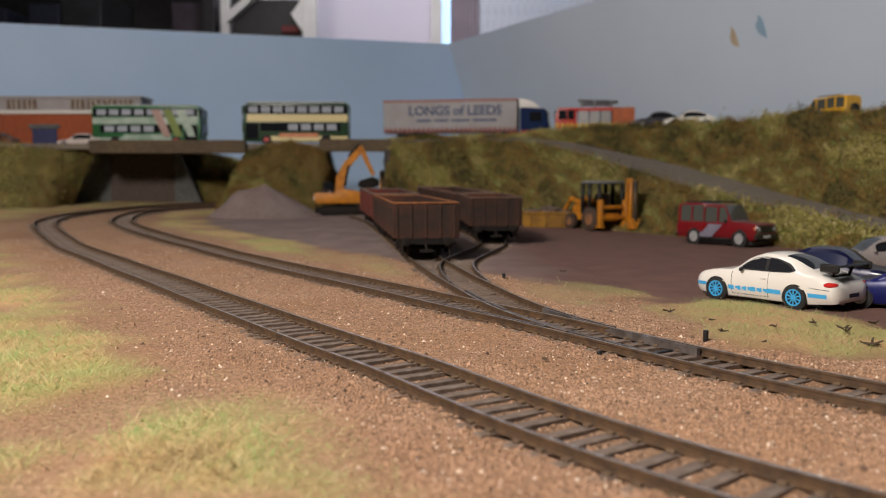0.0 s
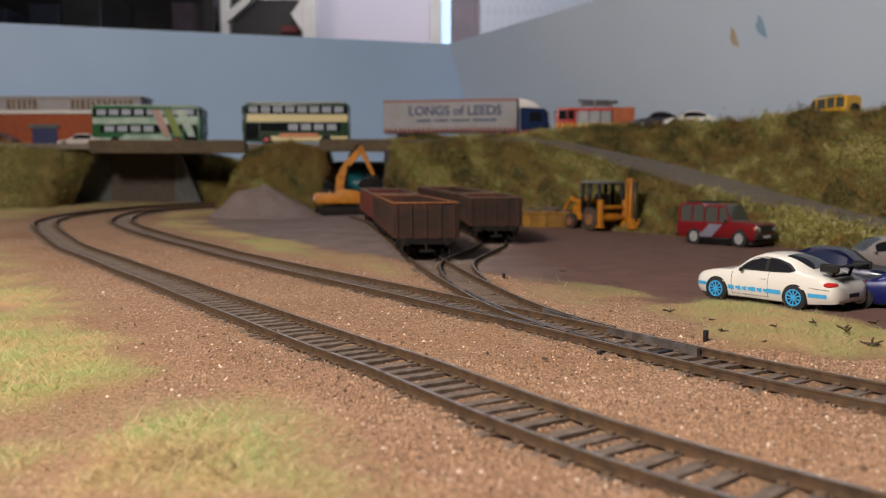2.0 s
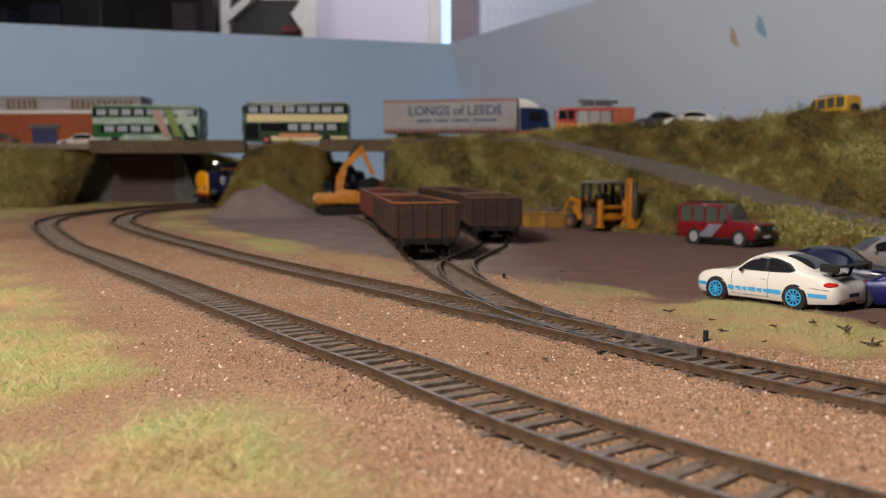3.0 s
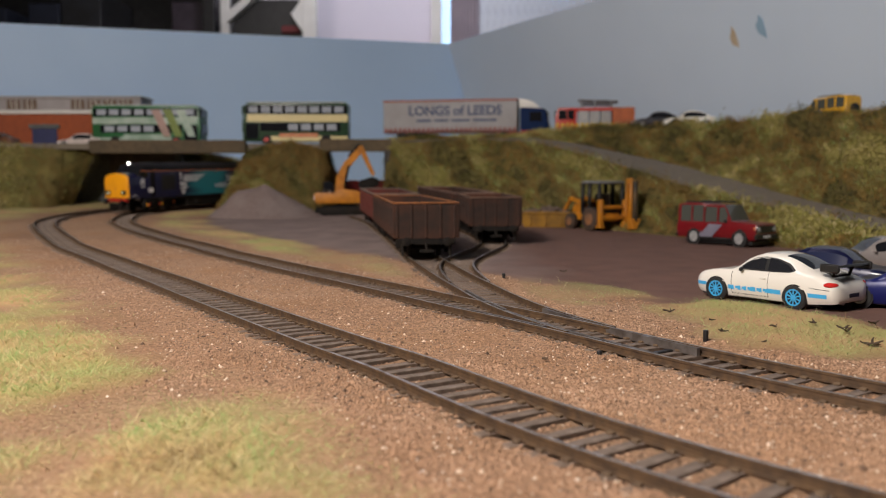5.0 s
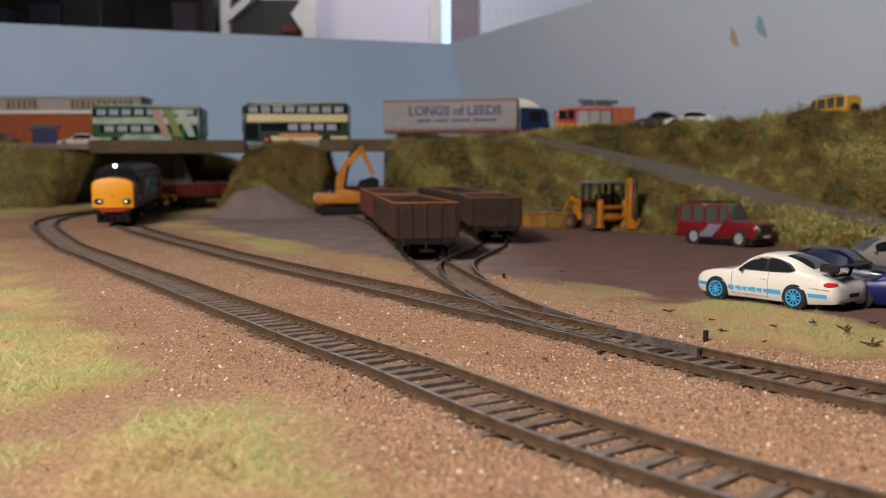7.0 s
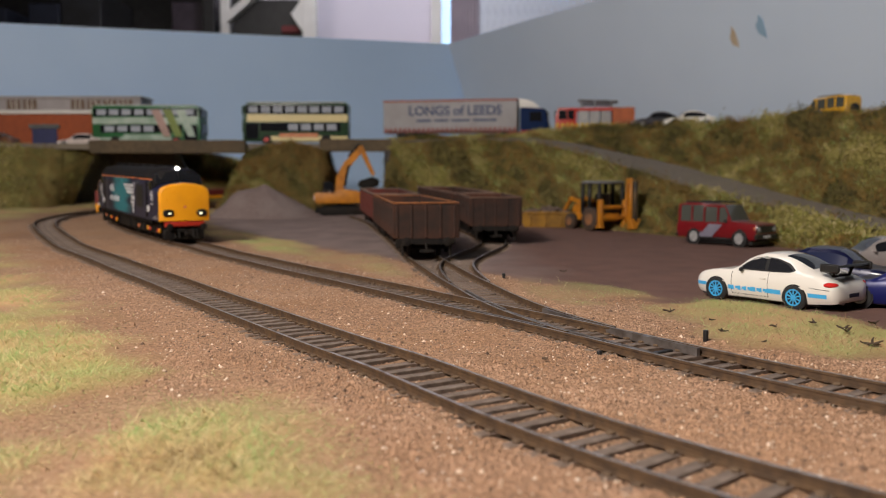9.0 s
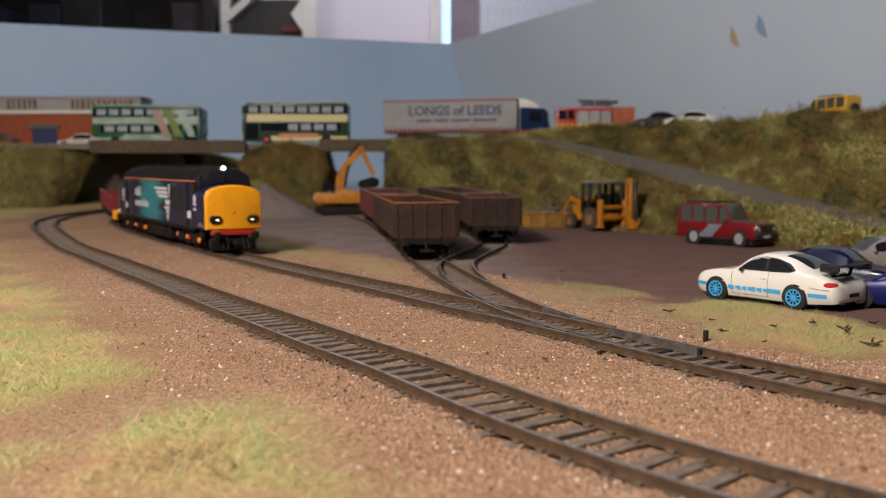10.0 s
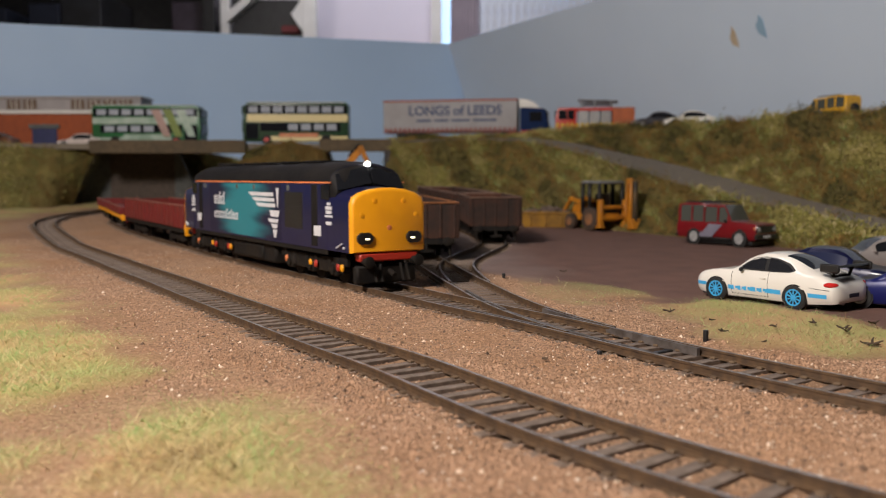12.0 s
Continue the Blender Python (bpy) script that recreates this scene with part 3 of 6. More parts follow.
def locomotive():
    e = empty("locomotive", "dark navy diesel locomotive with bright yellow nose and teal fade", "locomotive")
    L = 222
    # main body between the cabs
    bm = B()
    secs = [arc_section(x, hw, 18.7, 46.5, zt) for x, hw, zt in ((-20, 17.2, 54.6), (-25, 17.5, 55.6), (-34, 17.5, 56), (-L + 34, 17.5, 56), (-L + 25, 17.5, 55.6), (-L + 20, 17.2, 54.6))]
    loft(bm, secs)
    for f in bm.faces:
        c = f.calc_center_median()
        f.material_index = 1 if c.z > 47.2 else 0
    part("body", fix(bm), [NAVY, LOCOROOF], e)
    # two noses: yellow end plate, navy bonnet
    for sg, x0 in ((1, 0.0), (-1, -float(L))):
        def nose_sec(d, hw, zs, zt, zb=18.7):
            x = x0 - sg * d
            p = [(x, -hw, zb), (x, -hw, (zb + zs) / 2), (x, -hw, zs)]
            for k in range(1, 9):
                a = math.pi * k / 9
                p.append((x, -hw * math.cos(a), zs + (zt - zs) * math.sin(a) ** 0.9))
            return p + [(x, hw, zs), (x, hw, (zb + zs) / 2), (x, hw, zb)]
        bm = B()
        loft(bm, [nose_sec(2.2, 17.2, 38.6, 44.8), nose_sec(8, 17.3, 38.9, 45), nose_sec(15, 17.4, 39.2, 45.3), nose_sec(21, 17.4, 40, 46)])
        part("nose", fix(bm), NAVY, e)
        bm = B()
        loft(bm, [nose_sec(2.3, 17.25, 38.7, 44.9, 18.6), nose_sec(0.9, 17.0, 38.4, 44.6, 18.7), nose_sec(0.3, 16.6, 37.8, 44.0, 18.9), nose_sec(0, 16.0, 37.2, 43.2, 19.2)])
        part("nose_panel", fix(bm), YELLOW, e, "bright yellow warning panel")
        # cab front with raked windscreen
        bm = B()
        cs = lambda d, hw, zt, zc: [(x0 - sg * d, y, z) for _, y, z in arc_section(0, hw, 39, zc, zt)]
        loft(bm, [cs(14.8, 16.6, 46.2, 42), cs(19.2, 17.0, 54.0, 46.3), cs(21.5, 17.3, 55.0, 46.5)])
        part("cab_front", fix(bm), LOCOROOF, e)
        for s in (-1, 1):
            bm = B()
            loft(bm, [[(x0 - sg * dd, s * yy, zz) for dd, yy, zz in ((13.9 + o, 0.5, 46.6), (14.5 + o, 16.0, 43.6), (18.6 + o, 14.8, 50.2), (18.3 + o, 0.5, 53.9))] for o in (0, 1.2)])
            part("windscreen", fix(bm), GLASSD, e)
            bm = B()
            box(bm, x0 - sg * 23.5 - 4, x0 - sg * 23.5 + 4, s * 17.2, s * 17.62, 39.5, 46, 0.3)
            part("cab_window", bm, GLASSD, e)
            bm = B()
            box(bm, x0 - sg * 34 - 3.2, x0 - sg * 34 + 3.2, s * 17.2, s * 17.6, 19.5, 46, 0.2)
            part("cab_door", bm, LOCOROOF, e)
            # running number blocks
            bm = B()
            for k, (za, zb, wd) in enumerate(((37.4, 38.6, 3), (35.6, 37.0, 6), (33.8, 35.2, 5), (32.4, 33.3, 7), (29.2, 30.6, 5))):
                box(bm, x0 - sg * 20 - wd / 2, x0 - sg * 20 + wd / 2, s * 17.3, s * 17.64, za, zb)
            part("running_number", bm, WMARK, e, "white number block shown as plain bars")
            bm = B()
            box(bm, x0 - sg * 31 - 3.5, x0 - sg * 31 + 3.5, s * 17.3, s * 17.68, 24, 28.5, 0.1)
            part("data_panel", bm, WMARK, e)
            # marker lamp pods and buffers
            bm = B()
            cyl(bm, (x0 - sg * 1.5, s * 10.2, 24.5), (x0 + sg * 0.9, s * 10.2, 24.5), 2.5, 16, bevel=0.3)
            cyl(bm, (x0 - sg * 1.5, s * 12.6, 24.5), (x0 + sg * 0.9, s * 12.6, 24.5), 2.5, 16, bevel=0.3)
            pod = part("lamp_pod", bm, BLACK, e)
            bm = B()
            ball(bm, (x0 + sg * 0.9, s * 10.6, 24.3), 0.75, 2, (0.5, 1.5, 0.6))
            part("marker_lamp", bm, LAMPDIM, pod, "warm glowing marker lamp")
            for yy, zz in ((6.8, 39.6), (12.6, 33.8)):
                bm = B()
                cyl(bm, (x0 - sg * 1, s * yy, zz), (x0 + sg * 0.15, s * yy, zz), 1.1, 12, bevel=0.1)
                part("nose_fitting", bm, YELLOW, e)
            bm = B()
            cyl(bm, (x0 - sg * 1, s * 11.4, 15.2), (x0 + sg * 3.4, s * 11.4, 15.2), 1.4, 10)
            cyl(bm, (x0 + sg * 3.4, s * 11.4, 15.2), (x0 + sg * 4.4, s * 11.4, 15.2), 2.4, 16, bevel=0.3)
            part("buffer", bm, FRAME, e)
            bm = B()
            cyl(bm, (x0 - sg * 6, s * 17.4, 20.5), (x0 - sg * 6, s * 18.2, 20.5), 0.5, 6)
            cyl(bm, (x0 - sg * 12, s * 18.2, 20.2), (x0 - sg * 7, s * 18.2, 22.2), 0.35, 6)
            part("handrail", bm, WMARK, e)
        bm = B()
        cyl(bm, (x0 - sg * 1, 0, 28.6), (x0 + sg * 0.15, 0, 28.6), 1.1, 12, bevel=0.1)
        part("nose_badge", bm, ORANGE, e)
        bm = B()
        box(bm, x0 - sg * 2.5 - 2.2, x0 - sg * 2.5 + 2.2, -13.5, 13.5, 15.0, 18.4, 0.6)
        part("buffer_beam", bm, REDP, e, "dull red buffer beam")
        bm = B()
        box(bm, x0 - sg * 4 - 2, x0 - sg * 4 + 2, -14, 14, 5.8, 13.2, 0.8)
        cyl(bm, (x0, 0, 11), (x0 + sg * 4, 0, 9.5), 1.1, 8)
        for yy in (-7, -4.4, 5, 7.6):
            cyl(bm, (x0, yy, 14), (x0 + sg * 2.4, yy * 1.05, 7), 0.6, 6)
        part("coupling_gear", bm, FRAME, e)
    bm = B()
    ball(bm, (-18.4, 0, 54.6), 1.2, 3, (0.7, 1.2, 0.9))
    part("headlight", bm, LAMP, e, "bright white headlight on the cab roof")
    # livery, stripes, grilles
    for s in (-1, 1):
        bm = B()
        box(bm, -172, -70, s * 17.3, s * 17.56, 19.5, 46.0)
        part("livery_panel", bm, LIVERY, e, "teal cloud fading into navy")
        bm = B()
        rng = random.Random(4)
        for x_end, z0, tall in ((-147, 34.6, 6.6), (-128, 27.0, 5.2)):
            x = -164.0
            while x < x_end:
                w, h = rng.uniform(1.5, 3.0), tall * rng.choice((0.68, 0.72, 1.0))
                box(bm, x, x + 1.2, s * 17.4, s * 17.68, z0, z0 + h)
                box(bm, x + 0.9, x + w, s * 17.4, s * 17.68, z0 + h - 1.0, z0 + h)
                box(bm, x + 0.9, x + w, s * 17.4, s * 17.68, z0, z0 + 0.9)
                x += w + 0.9
        part("lettering", bm, WMARK, e, "white lettering shown as plain bars")
        bm = B()
        for k, (xa, xb, za) in enumerate(((-112, -79, 40.0), (-107, -78, 37.4), (-102, -77, 34.8))):
            loft(bm, [[(xa, y, za + 1.8), (xa + 4, y, za), (xb, y, za), (xb, y, za + 1.8)] for y in ((s * 17.4), (s * 17.68))])
        for xa, xb, za, zb in ((-84, -72, 30.4, 33.4), (-86, -73, 27.6, 29.4), (-82, -74, 25.0, 27.0), (-80, -75, 20.6, 24.4), (-76, -72.5, 35.0, 44.0)):
            loft(bm, [[(xa, y, zb), (xb, y, zb), (xb - 1.2, y, za), (xa + 1.6, y, za)] for y in (s * 17.4, s * 17.68)])
        part("emblem", fix(bm), WMARK, e, "white winged emblem as plain shapes")
        bm = B()
        box(bm, -196, -18, s * 17.42, s * 17.66, 46.4, 47.1)
        part("waist_line", bm, ORANGE, e)
        bm = B()
        box(bm, -66, -46, s * 17.2, s * 17.58, 26, 42.5, 0.2)
        for k in range(6):
            box(bm, -65, -47, s * 17.5, s * 17.7, 27.5 + k * 2.5, 28.5 + k * 2.5)
        part("side_grille", bm, BLACK, e)
        bm = B()
        for xx in (-128, -104, -62, -180):
            box(bm, xx - 1.2, xx + 1.2, s * 17.3, s * 17.7, 43, 45.4, 0.1)
            part("vent_plate", bm, CONCRETE, e)
            bm = B()
        box(bm, -200, -22, s * 16.8, s * 17.3, 16.6, 18.8, 0.2)
        part("sole_bar", bm, FRAME, e)
    bm = B()
    for xx in (-60, -86, -112, -138, -164):
        box(bm, xx - 9, xx + 9, -7, 7, 55.6, 56.6, 0.3)
    cyl(bm, (-186, 0, 55.8), (-186, 0, 57), 7.5, 20)
    part("roof_panel", bm, LOCOROOF, e)
    bm = B()
    box(bm, -142, -84, -15, 15, 7.5, 17.5, 1.2)
    box(bm, -132, -98, -16, 16, 8.5, 15.5, 0.8)
    part("fuel_tank", bm, FRAME, e)
    return e, bogie(e, -45), bogie(e, -177)


LOCO, BOGIE_F, BOGIE_R = locomotive()


# ---- open wagons ----
def wheelset(parent, x, r=6.0, hw=9.2):
    bm = B()
    for s in (-1, 1):
        cyl(bm, (0, s * 7.4, 0), (0, s * hw, 0), r, 20, bevel=0.3)
    cyl(bm, (0, -8, 0), (0, 8, 0), 1.0, 8)
    w = part("wheelset", bm, FRAME, parent)
    w.location = (x * MM, 0, (4.2 + r) * MM)
    return w


def ribbed_tub(bm, x0, x1, hw, z0, z1, wall=1.0):
    box(bm, x0, x1, -hw, -hw + wall, z0, z1, 0.15)
    box(bm, x0, x1, hw - wall, hw, z0, z1, 0.15)
    box(bm, x0, x0 + wall, -hw + wall, hw - wall, z0, z1, 0.15)
    box(bm, x1 - wall, x1, -hw + wall, hw - wall, z0, z1, 0.15)
    box(bm, x0 + wall, x1 - wall, -hw + wall, hw - wall, z0, z0 + 1.0)


def rib_parts(e, x0, x1, hw, z0, z1, ribs, m):
    """Pressed stiffeners along the sides and ends, alike pieces on one mesh."""
    bm = B()
    box(bm, -0.6, 0.6, -0.6, 0.6, z0 + 0.5, z1 - 0.6, 0.15)
    first = part("rib", bm, m, e, smooth=False)
    places = [(x0 + 1 + (x1 - x0 - 2) * k / ribs, s * hw) for k in range(ribs + 1) for s in (-1, 1)]
    places += [(xe, -hw + 2 + (2 * hw - 4) * k / 4) for k in range(5) for xe in (x0, x1)]
    for k, (x, y) in enumerate(places):
        ob = first if k == 0 else new("rib", first.data)
        ob.parent = e
        ob.location = (x * MM, y * MM, 0)


def box_wagon(label, length, body_m, rim_m):
    """Near end at x = 0, running back to -length; two axles under each end."""
    e = empty("box_wagon", label, "wagon", "parked wagons")
    L = float(length)
    bm = B()
    ribbed_tub(bm, -L, 0, 18.2, 15.0, 34.5)
    part("tub", bm, body_m, e)
    rib_parts(e, -L, 0, 18.2, 15.0, 34.5, int(L / 11), body_m)
    bm = B()
    for b in ((-L - 0.6, 0.6, -18.8, -17.4), (-L - 0.6, 0.6, 17.4, 18.8), (-L - 0.6, -L + 0.8, -17.4, 17.4), (-0.8, 0.6, -17.4, 17.4)):
        box(bm, *b, 34.3, 35.4, 0.3)
    part("top_rim", bm, rim_m, e, "rust orange top rim")
    bm = B()
    for s in (-1, 1):
        box(bm, -L + 1, -1, s * 13 - 0.9, s * 13 + 0.9, 12.0, 15.4, 0.2)
    for x in (-1.5, -L + 1.5):
        box(bm, x - 1.4, x + 1.4, -16.2, 16.2, 11.5, 15.4, 0.3)
    part("underframe", bm, FRAME, e)
    for cx in (-24, -L + 24):
        bm = B()
        for s in (-1, 1):
            box(bm, cx - 17, cx + 17, s * 12.4 - 1.0, s * 12.4 + 1.0, 8.0, 11.6, 0.4)
            for ax in (-12, 12):
                box(bm, cx + ax - 2.6, cx + ax + 2.6, s * 13 - 0.9, s * 13 + 0.9, 6.4, 11.0, 0.4)
        box(bm, cx - 4, cx + 4, -12, 12, 9, 15, 0.4)
        part("bogie_frame", bm, FRAME, e)
        for ax in (-12, 12):
            wheelset(e, cx + ax, 5.4)
    for sx, x in ((1, 0), (-1, -L)):
        for s in (-1, 1):
            bm = B()
            cyl(bm, (x, s * 11.4, 13.6), (x + sx * 4, s * 11.4, 13.6), 1.2, 10)
            cyl(bm, (x + sx * 4, s * 11.4, 13.6), (x + sx * 5, s * 11.4, 13.6), 2.5, 14, bevel=0.2)
            part("buffer", bm, FRAME, e)
            bm = B()
            cyl(bm, (x + sx * 0.5, s * 13.5, 12), (x + sx * 1.6, s * 13.2, 5.5), 0.7, 8)
            part("brake_pipe", bm, FRAME, e)
        bm = B()
        cyl(bm, (x, 0, 12), (x + sx * 3.5, 0, 9), 0.8, 8)
        box(bm, x + sx * 3.5 - 1.2, x + sx * 3.5 + 1.2, -4, 4, 7.5, 9.2, 0.3)
        part("coupling", bm, FRAME, e)
    return e


def park(ob, x, y, deg):
    """Stand a wagon with its near end at x, y, its length running back deg degrees left of straight away."""
    L = 100.0
    x2, y2 = x - math.sin(radians(deg)) * L, y + math.cos(radians(deg)) * L
    climb = math.degrees(math.atan2(rise(x2, y2) - rise(x, y), L))
    ob.matrix_basis = pose(x * MM, y * MM, rise(x, y) * MM, 0, climb, -90 + deg)


park(box_wagon("rust brown steel box wagon standing empty on the siding", 186, RUST, RIM), -9.4, 471, 8)
park(box_wagon("dull red steel box wagon standing behind a brown one", 126, RUSTRED, mat("grey_top_edge", (0.22, 0.16, 0.13), (0.12, 0.09, 0.075), 200, 0.85)), -37, 667, 10)
park(box_wagon("short dark brown steel box wagon parked beside the yard", 98, RUST, mat("brown_top_edge", (0.16, 0.09, 0.06), (0.08, 0.045, 0.03), 200, 0.85)), 36.6, 589, 4)
park(box_wagon("dark steel box wagon at the far end of the siding", 160, RUST, mat("pale_dust_edge", (0.24, 0.16, 0.13), (0.13, 0.08, 0.06), 200, 0.85)), 27, 697, 12.5)


def bogie_wagon(name, label, length, z0, z1, side_m, yellow):
    e = empty(name, label, "wagon", "train wagons")
    bm = B()
    ribbed_tub(bm, -length, 0, 17, z0, z1, 0.9)
    part("tub", bm, side_m, e)
    rib_parts(e, -length, 0, 17, z0, z1, 14, side_m)
    bm = B()
    for s in (-1, 1):
        box(bm, -length, 0, s * 16.8 - 0.7, s * 16.8 + 0.7, z1, z1 + 0.9, 0.2)
    part("top_rail", bm, mat("faded_red_edge", (0.26, 0.10, 0.07), (0.17, 0.05, 0.035), 200, 0.7), e)
    bm = B()
    for s in (-1, 1):
        box(bm, -length, 0, s * 15.4 - 1.1, s * 15.4 + (1.9 if yellow else 0.4), z0 - 3.2, z0 - 0.2, 0.3)
    part("sole_bar", bm, YELLOW if yellow else FRAME, e)
    for x in (0.8, -length - 0.8):
        bm = B()
        box(bm, x - 1.0, x + 1.0, -16.5, 16.5, z0 - 4.5, z0 + (0.3 if yellow else 3.0), 0.3)
        part("headstock", bm, YELLOW if (yellow or x > 0) else MAROON, e)
    for x, sx in ((1.8, 1), (-length - 1.8, -1)):
        for s in (-1, 1):
            bm = B()
            cyl(bm, (x, s * 11.4, 14.6), (x + sx * 3, s * 11.4, 14.6), 1.2, 10)
            cyl(bm, (x + sx * 3, s * 11.4, 14.6), (x + sx * 4, s * 11.4, 14.6), 2.6, 14, bevel=0.2)
            part("buffer", bm, FRAME, e)
    for cx in (-28, -length + 28):
        bm = B()
        for s in (-1, 1):
            box(bm, cx - 17, cx + 17, s * 12 - 1.2, s * 12 + 1.2, 7.5, 11.5, 0.5)
            for ax in (-12, 12):
                box(bm, cx + ax - 2.6, cx + ax + 2.6, s * 12.6 - 1.2, s * 12.6 + 1.2, 6.8, 12.5, 0.5)
        box(bm, cx - 4, cx + 4, -12, 12, 9, z0 - 0.5, 0.4)
        part("bogie_frame", bm, FRAME, e)
        for ax in (-12, 12):
            wheelset(e, cx + ax, 5.6)
    return e


WAGON_1 = bogie_wagon("open_wagon", "maroon ribbed bogie open wagon behind the locomotive", 150, 16.5, 30.5, MAROON, False)
WAGON_2 = bogie_wagon("flat_wagon", "low maroon bogie wagon with yellow sole bars", 150, 17.0, 23.0, MAROON, True)


# ---- road vehicles ----
def split_parts(bm, names, mats, parent):
    """Each joined patch of a material becomes a part of its own."""
    for k, nm in enumerate(names):
        left = [f for f in bm.faces if f.material_index == k]
        todo = set(left)
        for f0 in left:
            if f0 not in todo:
                continue
            todo.discard(f0)
            patch, q = [f0], [f0]
            while q:
                for ed in q.pop().edges:
                    for g in ed.link_faces:
                        if g in todo:
                            todo.discard(g)
                            patch.append(g)
                            q.append(g)
            t = bmesh.new()
            vs = {}
            for f in patch:
                for v in f.verts:
                    if v not in vs:
                        vs[v] = t.verts.new(v.co)
                t.faces.new([vs[v] for v in f.verts])
            part(nm, t, mats[k], parent)
    bm.free()


def car_shell(stations, nsub=4, roof=(0.72, 0.93)):
    """stations along x: (x, half width, bottom z, shoulder z, top z, top half width)."""
    st = np.array(stations, float)
    rows = []
    u = np.arange(0, len(st) - 1 + 1e-6, 1 / nsub)
    for t in u:
        i = min(int(t), len(st) - 2)
        f = t - i
        p0, p1, p2, p3 = st[max(0, i - 1)], st[i], st[i + 1], st[min(len(st) - 1, i + 2)]
        rows.append(0.5 * (2 * p1 + (p2 - p0) * f + (2 * p0 - 5 * p1 + 4 * p2 - p3) * f * f + (3 * p1 - p0 - 3 * p2 + p3) * f ** 3))
    loops = []
    for x, hw, zb, zs, zt, tw in rows:
        half = [(hw * 0.86, zb), (hw * 0.97, zb + (zs - zb) * 0.22), (hw, zb + (zs - zb) * 0.55), (hw * 0.965, zb + (zs - zb) * 0.86), (hw * 0.90, zs),
                (hw * 0.90 * (1 - roof[0]) + tw * roof[0], zs + (zt - zs) * roof[0]), (tw * 0.93, zs + (zt - zs) * roof[1]), (tw * 0.55, zt), (0.0, zt + 0.12)]
        loops.append([(x, y, z) for y, z in half] + [(x, -y, z) for y, z in reversed(half[:-1])])
    return loops


def side_patch(stations, low, high, s, lift, cols=24, rows=5):
    """A sheet lying on a car's flank between two height curves, each a list of (x, z)."""
    loops = car_shell(stations, 8)
    loops.sort(key=lambda lp: lp[0][0])
    xs = [lp[0][0] for lp in loops]
    low, high = sorted(low), sorted(high)

    def flank(x, z):
        k = min(max(int(np.searchsorted(xs, x)), 1), len(xs) - 1)
        f = (x - xs[k - 1]) / (xs[k] - xs[k - 1])
        q = [np.interp(z, [p[2] for p in lp[:9]], [p[1] for p in lp[:9]]) for lp in (loops[k - 1], loops[k])]
        return q[0] + (q[1] - q[0]) * f

    bm = B()
    skins = []
    for out in (-0.15, lift):
        grid = []
        for c in range(cols + 1):
            x = low[0][0] + (low[-1][0] - low[0][0]) * c / cols
            z0, z1 = (np.interp(x, [p[0] for p in cv], [p[1] for p in cv]) for cv in (low, high))
            grid.append([(x, s * (flank(x, z0 + (z1 - z0) * r / rows) + out), z0 + (z1 - z0) * r / rows) for r in range(rows + 1)])
        skins.append(grid)
    for c in range(cols):
        for r in range(rows):
            g = skins[1]
            bm.faces.new([bm.verts.new(p) for p in (g[c][r], g[c + 1][r], g[c + 1][r + 1], g[c][r + 1])])
    rim = [(c, 0) for c in range(cols + 1)] + [(cols, r) for r in range(1, rows + 1)] + [(c, rows) for c in range(cols - 1, -1, -1)] + [(0, r) for r in range(rows - 1, 0, -1)]
    for (a, b), (c, d) in zip(rim, rim[1:] + rim[:1]):
        bm.faces.new([bm.verts.new(p) for p in (skins[0][a][b], skins[0][c][d], skins[1][c][d], skins[1][a][b])])
    return fix(bm)


def car_wheel(parent, x, y, r, w, rim_m, spokes=10):
    e = new("wheel")
    e.parent = parent
    e.location = (x * MM, y * MM, r * MM)
    s = 1 if y > 0 else -1
    big = 0.72 if spokes > 8 else 0.62
    bm = B()
    cyl(bm, (0, -s * w, 0), (0, s * 0.15, 0), r, 28, bevel=0.45)
    part("tyre", bm, TYRE, e)
    bm = B()
    n = 28
    loft(bm, [[(math.cos(a) * q, s * d, math.sin(a) * q) for a in [2 * math.pi * k / n for k in range(n)]] for q, d in ((r * big, 0.2), (r * big, 0.42), (r * (big - 0.1), 0.42), (r * (big - 0.14), 0.05))], caps=False)
    for k in range(spokes):
        a = 2 * math.pi * k / spokes
        t = bmesh.new()
        box(t, -r * 0.055, r * 0.055, -0.12, 0.12, 0, r * (big - 0.08))
        merge(bm, t, 0, Matrix.Translation((0, s * 0.26, 0)) @ Matrix.Rotation(a, 4, "Y"))
    cyl(bm, (0, s * 0.1, 0), (0, s * 0.5, 0), r * 0.16, 12)
    part("rim", bm, rim_m, e)
    bm = B()
    cyl(bm, (0, s * 0.16, 0), (0, s * 0.2, 0), r * (big - 0.12), 20)
    part("brake_disc", bm, FRAME if spokes > 8 else rim_m, e)
    return e


